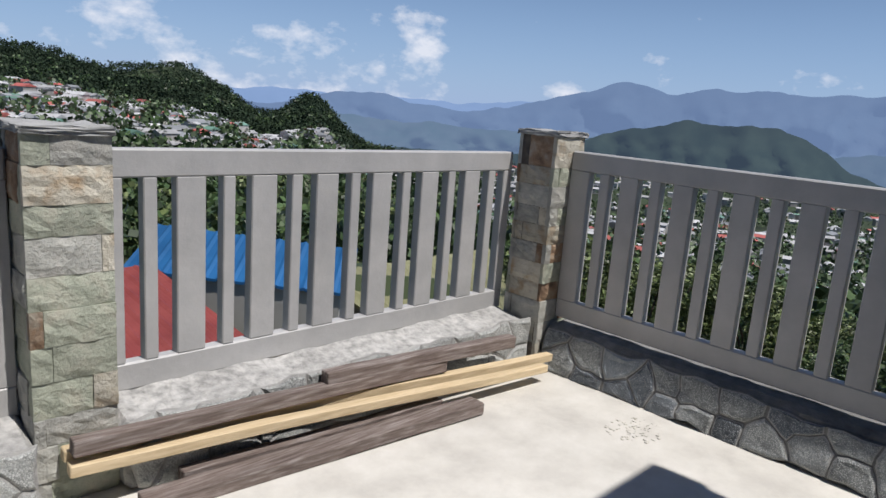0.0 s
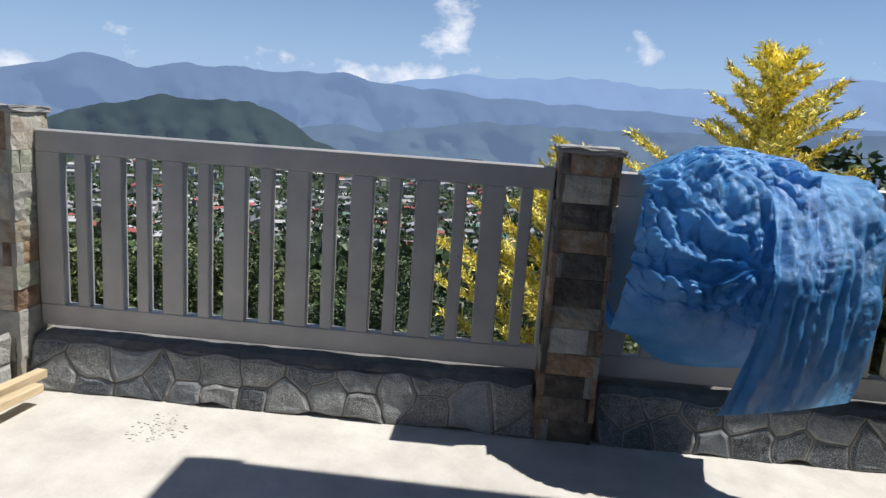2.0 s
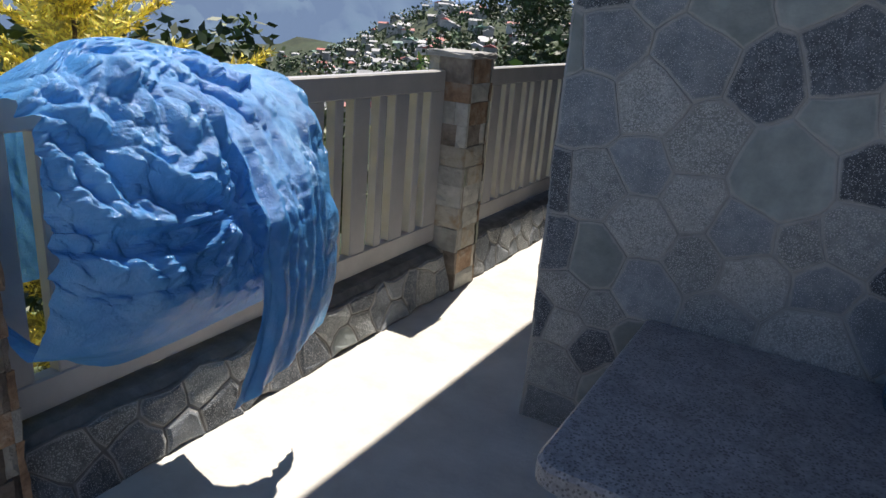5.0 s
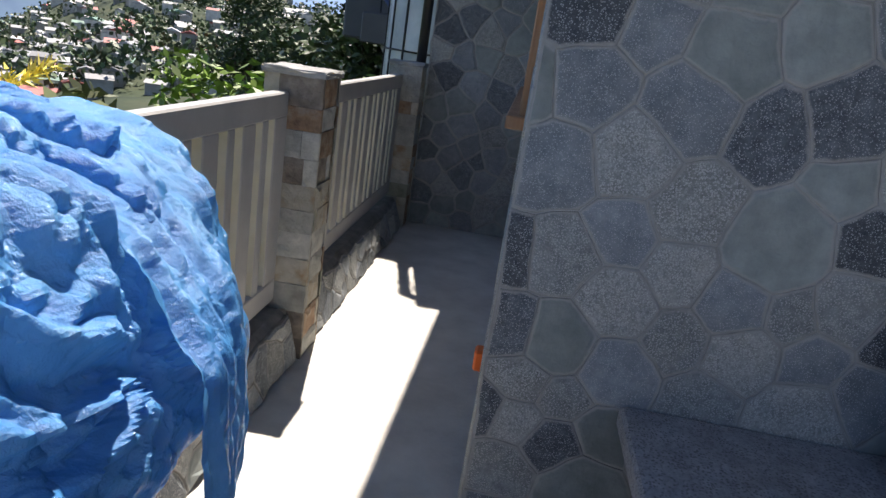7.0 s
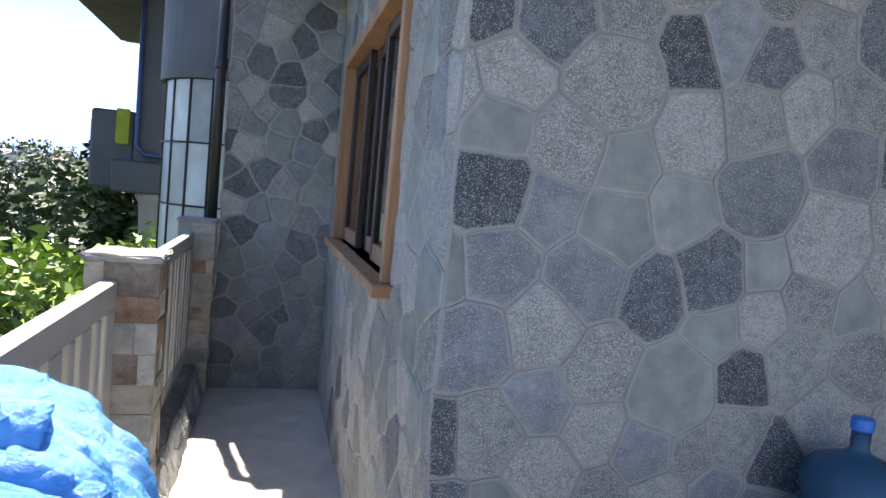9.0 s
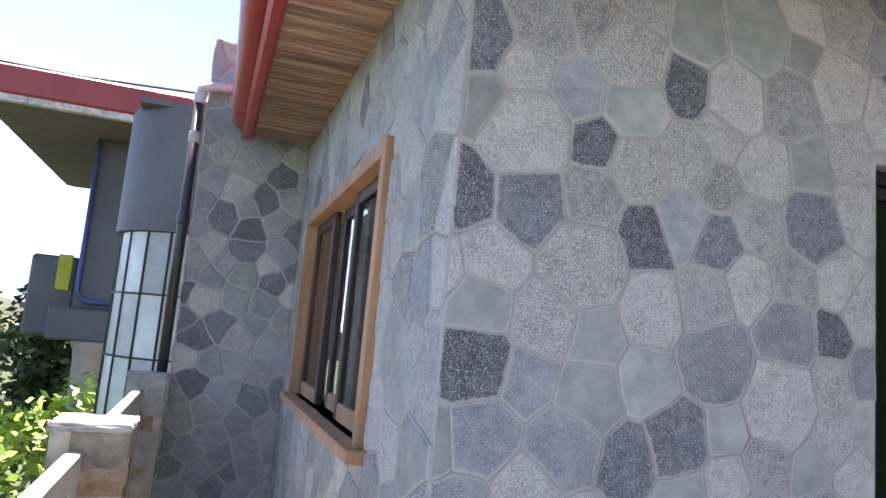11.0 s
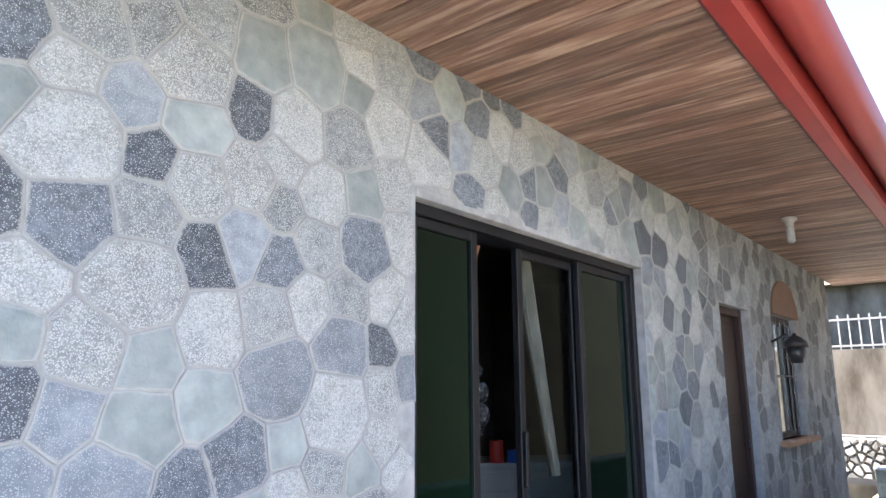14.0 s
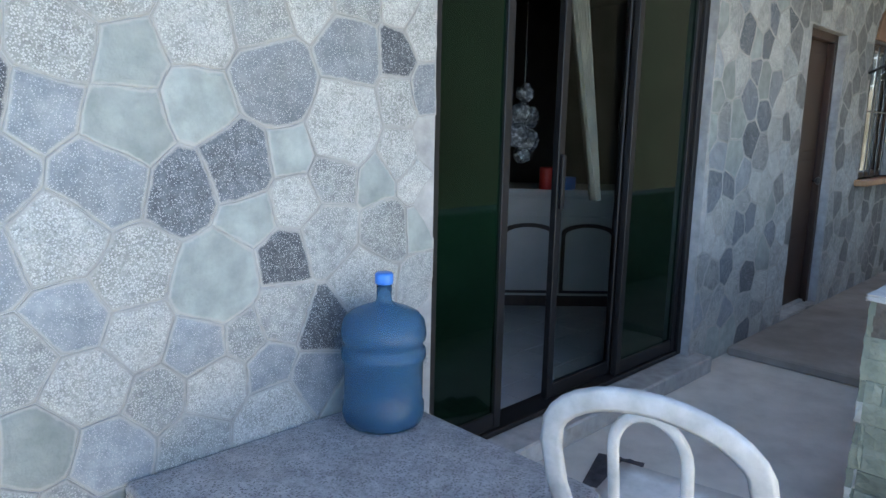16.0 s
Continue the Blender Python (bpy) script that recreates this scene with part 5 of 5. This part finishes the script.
for k, (dx, dz, s) in enumerate(((0, 0.28, 0.06), (-0.04, 0.15, 0.075), (0.05, 0.13, 0.07), (-0.07, 0.02, 0.08), (0.03, -0.01, 0.085), (0.0, -0.1, 0.06))):
    bg = bmesh.new()
    bmesh.ops.create_icosphere(bg, subdivisions=2, radius=s)
    for v in bg.verts:
        v.co *= 1 + 0.3 * noise.noise(v.co * 25 + Vector((k, 0, 0)))
    part("bag", bg, M["plastic_clear"], bags).location = (dx, 0, dz)
part("hook", tube([(0, 0.0, 0.3), (0, 0, 1.3)], 0.004, 5), M["black"], bags)
M["redthing"] = mat("red_plastic", [(0.5, 0.03, 0.02), (0.6, 0.05, 0.03)], 5, 0.4, 0, 1)
can = thing("snack_tin", "red tin standing on the cabinet", "tin", (4.75, 5.2, 0.975))
part("tin_body", lathe([(0.05, 0), (0.052, 0.01), (0.052, 0.15), (0.048, 0.16)], 18), M["redthing"], can, smooth=True)
can2 = thing("snack_box", "small blue box standing on the cabinet", "box", (4.86, 5.1, 0.975))
part("carton", box(-0.06, 0.06, -0.04, 0.04, 0, 0.09, 0.004), M["cap_blue"], can2)
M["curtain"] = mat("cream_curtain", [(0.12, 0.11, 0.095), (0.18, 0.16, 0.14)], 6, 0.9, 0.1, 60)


def drawn_curtain(name_label, x, y, wtop, wbot, shift, z0, z1, material):
    cb = bmesh.new()
    rr = []
    for j in range(15):
        f = j / 14
        wd = wbot + (wtop - wbot) * f
        rr.append([cb.verts.new((shift * (1 - f) + wd * i / 24, 0.022 * math.sin(i * 1.3), z0 + (z1 - z0) * f)) for i in range(25)])
    for a, b in zip(rr, rr[1:]):
        for i in range(24):
            cb.faces.new((a[i], a[i + 1], b[i + 1], b[i]))
    o = part("curtain", cb, material, None, smooth=True)
    o.location = (x, y, 0)
    tagged(o, name_label, "curtain")


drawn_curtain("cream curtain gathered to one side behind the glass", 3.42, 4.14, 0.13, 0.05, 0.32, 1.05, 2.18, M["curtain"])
drawn_curtain("orange brown curtain tied back by the open door", 2.89, 4.13, 0.20, 0.04, -0.02, 1.75, 2.18, M["floral"])
chime = thing("wind_chime", "metal tube wind chime hanging inside the door", "chime", (3.22, 4.6, 2.28))
M["chrome"] = mat("bright_tube", [(0.75, 0.75, 0.76), (0.82, 0.82, 0.82)], 5, 0.25, 0, 1, metallic=1.0)
part("disc", lathe([(0.05, 0), (0.05, 0.012)], 14), M["dark_wood"], chime)
for k in range(5):
    a = k * 1.257
    part("tube", tube([(0.04 * math.cos(a), 0.04 * math.sin(a), -0.02), (0.04 * math.cos(a), 0.04 * math.sin(a), -0.24 - 0.03 * (k % 3))], 0.008, 8), M["chrome"], chime, smooth=True)
part("cord", tube([(0, 0, 0.01), (0, 0, 0.42)], 0.002, 5), M["black"], chime)

# ---- drain pipe, glazed bay and the house next door ----
pipe = thing("drain_pipe", "black rain pipe with white joints at the wall corner", "pipe", (0.10, 7.16, 0))
part("pipe", tube([(0, 0, 1.1), (0, 0, 3.02)], 0.035, 12), M["black"], pipe, smooth=True)
for zz in (2.15, 2.72, 3.0):
    part("joint", lathe([(0.038, zz), (0.042, zz + 0.01), (0.042, zz + 0.07), (0.038, zz + 0.08)], 14), M["white"] if zz > 2.5 else M["black"], pipe, smooth=True)
part("elbow", tube([(0, 0, 3.02), (0.0, -0.01, 3.1), (0.08, -0.03, 3.13), (0.2, -0.05, 3.13)], 0.035, 12), M["white"], pipe, smooth=True)
bay = thing("glazed_bay", "round charcoal bay with a curved grid of glass panes", "bay", (0.22, 8.25, 0), kind="structure")
R, seg = 0.62, 28


def curved(r, z0, z1, a0, a1, thick, n=24):
    bm = bmesh.new()
    rs = []
    for k in range(n + 1):
        a = radians(a0 + (a1 - a0) * k / n)
        rs.append([bm.verts.new((rr * math.cos(a), rr * math.sin(a), z)) for rr, z in ((r, z0), (r, z1), (r - thick, z1), (r - thick, z0))])
    for a, b in zip(rs, rs[1:]):
        for i in range(4):
            bm.faces.new((a[i], a[(i + 1) % 4], b[(i + 1) % 4], b[i]))
    bm.faces.new(rs[0])
    bm.faces.new(rs[-1][::-1])
    return bm


part("drum", curved(R + 0.03, 2.15, 3.12, 90, 270, 0.12), M["grey_paint"], bay, "charcoal painted curved upper wall")
part("drum_top", box(-R, 0.1, -R, R, 3.1, 3.14), M["grey_paint"], bay).scale = (0.9, 0.9, 1)
part("bay_base", curved(R + 0.02, -3, 0.27, 90, 270, 0.12), M["grey_paint"], bay)
M["milk_glass"] = mat("patterned_glass", [(0.36, 0.40, 0.40), (0.50, 0.53, 0.52)], 5, 0.15, 0.3, 30, rnd=0.25)
for i in range(10):
    for j in range(4):
        a = 92 + i * 17.6
        part("pane", curved(R - 0.01, 0.28 + j * 0.47, 0.27 + (j + 1) * 0.47, a + 0.7, a + 16.9, 0.012, 2), M["milk_glass"], bay)
for i in range(11):
    part("mullion", curved(R, 0.27, 2.15, 91.3 + i * 17.6, 92.7 + i * 17.6, 0.035, 1), M["dark_frame"], bay)
for j in range(5):
    part("transom", curved(R + 0.002, 0.265 + j * 0.47, 0.277 + j * 0.47, 91, 269, 0.037, 24), M["dark_frame"], bay)

nb = thing("neighbour_house", "charcoal house next door with a red eave, balcony and columns", "house", (-0.9, 11.5, 0))
part("wall", box(-0.34, 3.0, 0.2, 4.0, 1.55, 3.68, 0.01), M["grey_paint"], nb, "charcoal wall")
part("balcony", box(-0.86, -0.341, 0.25, 3.4, 1.19, 2.17, 0.03), M["grey_paint"], nb, "charcoal balcony box")
part("ledge", box(-0.55, 3.0, 0.0, 3.0, 1.16, 1.55, 0.02), M["grey_paint"], nb)
part("soffit", box(-1.38, 3.0, -0.9, 4.2, 3.684, 3.74, 0.004), mat("grey_eave_board", [(0.10, 0.085, 0.08), (0.15, 0.13, 0.125)], 4, 0.8, 0.2, 30), nb, "grey brown eave board")
part("fascia", box(-1.45, 3.0, -1.02, -0.9, 3.75, 4.07, 0.02), M["red"], nb, "red gutter and fascia")
part("flashing", box(-1.42, 3.0, -1.0, -0.905, 3.67, 3.745, 0.004), mat("peeling_white", [(0.3, 0.24, 0.22), (0.7, 0.68, 0.66)], 16, 0.8, 0.3, 40), nb, "peeling white flashing")
part("roof", box(-1.45, 3.0, -0.9, 5.0, 3.80, 4.0), M["red"], nb)
for xx in (-0.02, 0.33):
    part("column", lathe([(0.24, -4.0), (0.23, 0.5), (0.235, 0.9), (0.25, 1.05), (0.29, 1.12), (0.29, 1.16)], 20), M["terracotta"] if xx > 0 else mat("grey_column", [(0.30, 0.26, 0.23), (0.36, 0.32, 0.28)], 4, 0.8, 0.2, 30), nb, smooth=True).location = (xx, 0.3 + (0.9 if xx > 0.1 else 0), 0)
part("pipe", tube([(-0.30, 0.15, 3.66), (-0.30, 0.15, 1.75), (-0.2, 0.15, 1.64), (0.6, 0.15, 1.62)], 0.03, 8), M["bluepipe"], nb, "blue water pipe", smooth=True)
towel = part("towel", box(-0.56, -0.40, 0.205, 0.248, 1.75, 2.19, 0.01), mat("lime_towel", [(0.28, 0.33, 0.03), (0.36, 0.42, 0.06)], 9, 0.95, 0.4, 60))
towel.location = (-0.9, 11.5, 0)
tagged(towel, "lime green towel hung over the balcony edge", "towel")
wire = thing("power_line", "thin twisted power cable crossing the sky", "cable", (0, 14, 0))
part("cable", tube([(-6, 0, 5.2), (-2, 0, 5.15), (3, 0, 5.4)], 0.02, 5), M["black"], wire)

# ---- far end of the terrace ----
M["stained"] = mat("stained_cement", [(0.07, 0.06, 0.045), (0.17, 0.155, 0.13), (0.26, 0.245, 0.215)], 2.2, 0.95, 0.4, 20, stain=0.35, stretch=(1, 1, 0.35))
fw = part("wall_far", box(14.0, 14.2, -3, 12, -0.5, 2.15), M["stained"])
tagged(fw, "stained cement boundary wall at the far end", "wall", kind="structure")
fence = thing("metal_fence", "white iron bar fence on top of the boundary wall", "fence", (14.1, 0, 2.15))
for k in range(60):
    part("bar", box(-0.012, 0.012, k * 0.16 - 1.012, k * 0.16 - 0.988, 0, 0.6), M["white"], fence)
part("rail", box(-0.015, 0.015, -1.2, 8.6, 0.5, 0.53), M["white"], fence)
part("rail", box(-0.015, 0.015, -1.2, 8.6, 0.05, 0.08), M["white"], fence)
shed = thing("neighbour_shed", "low rusty-roofed shed beyond the boundary wall", "shed", (17, 3, 0))
part("wall", box(0, 4, -6, 9, -0.5, 3.7), M["stained"], shed)
part("roof", prism([(-0.6, 3.6), (4.6, 3.6), (2, 5.4)], -6.4, 9.4), mat("rusty_sheet", [(0.07, 0.042, 0.03), (0.12, 0.08, 0.06)], 3, 0.7, 0.3, 20), shed)
rub = thing("rubble_strip", "dark dry-stone strip at the foot of the far wall", "rubble", (13.2, 3.0, 0), kind="structure")
clad(rub, 77, -2.5, 3, 0.1, 0.72, 0.12, lambda u, z, d: (0.3 - d * 3, u, z), joint=0.01, proud=0.03, near=lambda u, z: False)
part("core", box(0.3, 0.78, -2.5, 3, 0, 0.74), M["grey_paint"], rub)
planter = thing("tiled_planter", "low planter faced with pale green stone tiles", "planter", (10.9, 1.2, 0))
part("box_body", box(0, 0.5, 0, 2.5, 0, 0.5, 0.01), M["mortar"], planter)
for i in range(10):
    for j in range(3):
        part("tile", box(-0.012, 0, i * 0.25 + 0.004, i * 0.25 + 0.246, j * 0.165 + 0.004, j * 0.165 + 0.16, 0.002), BLOCK[0], planter)

# ---- planting beyond the railing ----
rng = random.Random(4)
gold = thing("golden_conifer", "feathery golden-yellow conifer growing just outside the railing", "tree", (-0.95, 3.52, -2.6))
part("trunk", tube([(0, 0, -0.4), (0.02, 0.02, 2.0), (0, 0, 4.15)], lambda f: 0.05 * (1 - 0.9 * f)), M["bark"], gold, smooth=True)
verts, faces = [], []
for k in range(170):
    f = k / 170
    z = 0.4 + 3.85 * f
    a = k * 2.4
    if z > 3.75:
        L = 0.05 + 0.30 * (4.28 - z) / 0.53
    elif z > 3.35:
        L = 0.36 + 0.16 * (k % 4 == 0)
    else:
        L = 0.62
    L *= rng.uniform(0.65, 1.15)
    way = Vector((math.cos(a), math.sin(a), 0.35 + 0.5 * f))
    side = Vector((-math.sin(a), math.cos(a), 0))
    sprays = int(9 + 60 * L)
    for q in range(sprays):
        s = (q + 0.5) / sprays
        p = Vector((0, 0, z)) + way * (L * s) + Vector((0, 0, -0.10 * L * s * s))
        out = (way * 0.9 + side * (1 if q % 2 else -1) * rng.uniform(0.5, 1.0) + Vector((0, 0, rng.uniform(-0.2, 0.5)))).normalized()
        reach = (0.05 + 0.12 * L * (1 - 0.6 * s)) * rng.uniform(0.6, 1.2)
        for e in range(13):
            c = p + out * (reach * e / 12) + Vector((rng.gauss(0, 0.005), rng.gauss(0, 0.005), rng.gauss(0, 0.005)))
            d = (out + Vector((rng.gauss(0, 0.55), rng.gauss(0, 0.55), rng.gauss(0.1, 0.5)))).normalized() * rng.uniform(0.022, 0.05)
            w = d.cross(Vector((rng.gauss(0, 1), rng.gauss(0, 1), rng.gauss(0, 1)))).normalized() * 0.006
            i = len(verts)
            verts += [c - w, c + w, c + d]
            faces.append((i, i + 1, i + 2))
me = bpy.data.meshes.new("crown")
me.from_pydata([tuple(v) for v in verts], [], faces)
crown_part("crown", gold, me, M["leaf_gold"])
low_gold = copy_thing(gold, pose(-0.85, 2.55, -3.15, 0, 0, 75))
low_gold["label"] = "smaller golden-yellow conifer below the stone pillar"


def shrub(name, label, loc, clumps, count, size, material, seed, category="shrub"):
    t = thing(name, label, category, loc)
    for c, r in clumps[:5]:
        part("stem", tube([(0, 0, -0.4), (c[0] * 0.4, c[1] * 0.4, c[2] * 0.6), c], lambda f: 0.03 * (1 - 0.7 * f), 6), M["bark"], t, smooth=True)
    crown_part("foliage", t, leaf_cloud(random.Random(seed), clumps, count, size), material)
    return t


shrub("green_shrub", "dark green leafy shrub behind the railing", (-2.2, 5.0, -2.6), [((rng.gauss(0, 0.45), rng.gauss(0, 0.55), rng.uniform(2.2, 3.55)), 0.32) for _ in range(26)], 5200, 0.06, M["leaf"], 11)
hib = shrub("hibiscus_bush", "green hibiscus bush with red flowers against the railing", (-0.75, 4.35, -2.6), [((rng.gauss(0, 0.16), rng.gauss(0, 0.45), rng.uniform(1.9, 3.35)), 0.22) for _ in range(26)], 4200, 0.05, M["leaf_olive"], 12)
crown_part("flowers", hib, leaf_cloud(random.Random(13), [((rng.gauss(0.15, 0.1), rng.gauss(0, 0.45), rng.uniform(2.3, 3.3)), 0.04) for _ in range(26)], 520, 0.035), M["petal"])
shrub("lime_bush", "bright lime green bush beside the passage railing", (-1.15, 8.4, -2.8), [((rng.gauss(0, 0.5), rng.gauss(0, 0.7), rng.uniform(1.4, 3.45)), 0.38) for _ in range(30)], 7000, 0.07, M["leaf_lime"], 14)
tree("dark_tree", "dark leafy tree standing beyond the passage railing", (-13.7, 37.3, -11.0), 5, [((rng.gauss(0, 1.9), rng.gauss(0, 1.9), rng.uniform(8.0, 14.0)), 0.95) for _ in range(30)], 15000, 0.15, M["leaf"], 15, 0.4)
tree("dark_tree", "dark leafy tree in front of the house next door", (-1.6, 13.6, -3.5), 5, [((rng.gauss(0, 0.6), rng.gauss(0, 0.6), rng.uniform(3.2, 5.1)), 0.42) for _ in range(26)], 5500, 0.09, M["leaf"], 16, 0.1)
low_bushes = []
for k in range(3):
    low_bushes.append(shrub("slope_bush", "green bushy growth on the slope below the railing", (-2.0 - 1.3 * k, 0.4 + 1.5 * k, -3.1 - 0.2 * k), [((rng.gauss(0, 0.5), rng.gauss(0, 0.6), rng.uniform(0.3, 2.0)), 0.36) for _ in range(18)], 4200, 0.06, (M["leaf_olive"], M["leaf"], M["leaf_olive"])[k], 60 + k))
for k in range(22):
    x, y = rng.uniform(-6.5, -1.4), rng.uniform(-4.0, 8.0)
    copy_thing(low_bushes[k % 3], pose(x, y, -2.9 - 0.22 * abs(x), 0, 0, rng.uniform(0, 360)))
for k in range(34):
    az, r = rng.uniform(40, 125), rng.uniform(8, 19)
    p = on_ground(az, r)
    copy_thing(low_bushes[k % 3], pose(p.x, p.y, p.z, 0, 0, rng.uniform(0, 360)))


def far_trees(name, label, seed, count, az0, az1, r0, r1, material, size):
    rg2 = random.Random(seed)
    verts, faces = [], []
    for _ in range(count):
        az = rg2.uniform(az0, az1)
        r = r0 * (r1 / r0) ** rg2.random()
        p = on_ground(az, r)
        h = size * rg2.uniform(0.6, 1.4) * (0.45 + 0.55 * min(1, r / 120))
        for _q in range(60 if r < 150 else 34 if r < 320 else 24):
            d = Vector((rg2.gauss(0, 0.42), rg2.gauss(0, 0.42), rg2.uniform(0.1, 1.0))) * h
            d.x *= 1.1 - 0.6 * d.z / h
            d.y *= 1.1 - 0.6 * d.z / h
            a = Vector((rg2.gauss(0, 1), rg2.gauss(0, 1), rg2.gauss(0, 1))).normalized() * h * (0.1 if r < 150 else 0.12 if r < 320 else 0.14)
            b = a.cross(Vector((rg2.gauss(0, 1), rg2.gauss(0, 1), rg2.gauss(0, 1)))).normalized() * h * (0.08 if r < 150 else 0.09 if r < 320 else 0.11)
            i = len(verts)
            verts += [tuple(p + d - a), tuple(p + d + b), tuple(p + d + a), tuple(p + d - b)]
            faces.append((i, i + 1, i + 2, i + 3))
    me = bpy.data.meshes.new(name)
    me.from_pydata(verts, [], faces)
    me.materials.append(material)
    tagged(new(name, me), label, "trees", kind="stuff")


far_trees("slope_trees", "mixed green trees and scrub on the slope below", 21, 1100, 48, 172, 60, 260, M["leaf_olive"], 5.0)
far_trees("slope_trees", "dark green trees on the slope below", 22, 1300, 48, 172, 50, 300, M["leaf"], 6.0)
far_trees("hill_forest", "dark pine forest along the hill crest", 24, 6500, 137, 172, 590, 1150, M["leaf_pine"], 7.0)
far_trees("valley_trees", "scattered dark trees between the valley houses", 23, 5000, 14, 172, 250, 1150, M["leaf"], 9.0)


def sheet_roof(label, pts, thick, material, ribs):
    """A sloping ribbed sheet roof of a house below: pts are its four corners, eave first."""
    t = thing("roof_below", label, "roof", (0, 0, 0))
    p = [Vector(q) for q in pts]
    bm = bmesh.new()
    lo = [[], []]
    n = ribs * 4
    for k in range(n + 1):
        f = k / n
        up = 0.03 if k % 4 == 0 else 0.0
        lo[0].append(bm.verts.new(p[0].lerp(p[1], f) + Vector((0, 0, up))))
        lo[1].append(bm.verts.new(p[3].lerp(p[2], f) + Vector((0, 0, up))))
    for k in range(n):
        bm.faces.new((lo[0][k], lo[0][k + 1], lo[1][k + 1], lo[1][k]))
    ex = bmesh.ops.extrude_face_region(bm, geom=list(bm.faces))
    for v in ex["geom"]:
        if isinstance(v, bmesh.types.BMVert):
            v.co.z -= thick
    part("sheeting", bm, material, t)
    c = sum(p, Vector()) / 4
    wb = bmesh.new()
    vs = [wb.verts.new(c + (q - c) * 0.93 + Vector((0, 0, -0.08))) for q in p]
    vb = [wb.verts.new((v.co.x, v.co.y, -9.0)) for v in vs]
    for i in range(4):
        wb.faces.new((vs[i], vs[(i + 1) % 4], vb[(i + 1) % 4], vb[i]))
    part("wall", wb, M["house_wall"], t)


M["blue_sheet"] = mat("blue_roof_sheet", [(0.012, 0.085, 0.22), (0.018, 0.11, 0.27)], 2, 0.45, 0.05, 20)
M["red_sheet"] = mat("red_roof_sheet", [(0.18, 0.032, 0.028), (0.25, 0.055, 0.045)], 2, 0.5, 0.1, 20)
M["olive_sheet"] = mat("mossy_roof_sheet", [(0.17, 0.17, 0.08), (0.24, 0.235, 0.13)], 2, 0.7, 0.1, 20)
sheet_roof("blue ribbed metal roof of a house below the terrace", [(-2.3, -12.1, -2.55), (-5.2, -8.3, -2.55), (-6.2, -9.3, -1.95), (-3.6, -13.4, -1.95)], 0.06, M["blue_sheet"], 16)
sheet_roof("red ribbed metal roof of a house below the terrace", [(0.9, -6.2, -3.3), (-3.2, -7.4, -3.3), (-2.6, -11.4, -2.35), (0.9, -11.4, -2.35)], 0.06, M["red_sheet"], 12)
sheet_roof("mossy olive sheet roof lower down the slope", [(-6.2, -7.0, -3.6), (-9.0, -6.4, -3.6), (-13.0, -11.5, -3.0), (-6.2, -11.0, -2.9)], 0.06, M["olive_sheet"], 14)

# Added wall, out of view: cuts sky light and darkens the door reflections.
tagged(part("wall_back", box(4.75, 14.0, -0.42, -0.2, 0, 10.0), mat("sky_block_dark", [(0.012, 0.015, 0.010), (0.025, 0.028, 0.02)], 2, 0.95, 0.4, 20)), "added dark wall out of view, cutting sky light and reflections", "wall", kind="structure")
patch = bmesh.new()
rp = random.Random(9)
for _ in range(90):
    a, r = rp.uniform(0, 6.3), 0.13 * rp.random() ** 0.5
    s = rp.uniform(0.002, 0.006)
    x, y = r * math.cos(a), 0.8 * r * math.sin(a)
    add_box(patch, x - s, x + s, y - s * rp.uniform(0.5, 1.6), y + s, 0, s * 0.7)
pt = part("cement_crumbs", patch, M["concrete"])
pt.location = (0.36, 0.95, 0.0)
tagged(pt, "crumbs of dry mortar scattered on the floor", "debris", kind="stuff")

# Unseen parapet, assumed from the low post; keeps sunlit floor out of reflections.
tagged(part("wall_parapet", box(3.47, 10.88, 2.48, 2.70, 0, 0.85, 0.01), M["mortar"]), "added low cement parapet out of view, hiding sunlit floor from the glass", "wall", kind="structure")

# ---- stones of the walls ----
clad(wall_front, 5, 0.9, HOUSE_X1, 0.0, SOFFIT, 0.185, lambda u, z, d: (u, 3.9 - d, z), holes=(DOOR, DOOR2, WIN2), given=GIVEN, near=lambda u, z: u < 5.6)
clad(wall_side, 6, 3.9, 7.2, 0.0, SOFFIT, 0.2, lambda u, z, d: (0.9 - d, u, z), holes=(WIN,), proud=0.008, tones=(1, 4, 8, 3, 2))
clad(wall_end, 7, 0.15, 0.9, 0.0, 3.5, 0.165, lambda u, z, d: (u, 7.2 - d, z), joint=0.004, proud=0.007, tones=(4, 6, 2, 4, 5), wave=0.02)
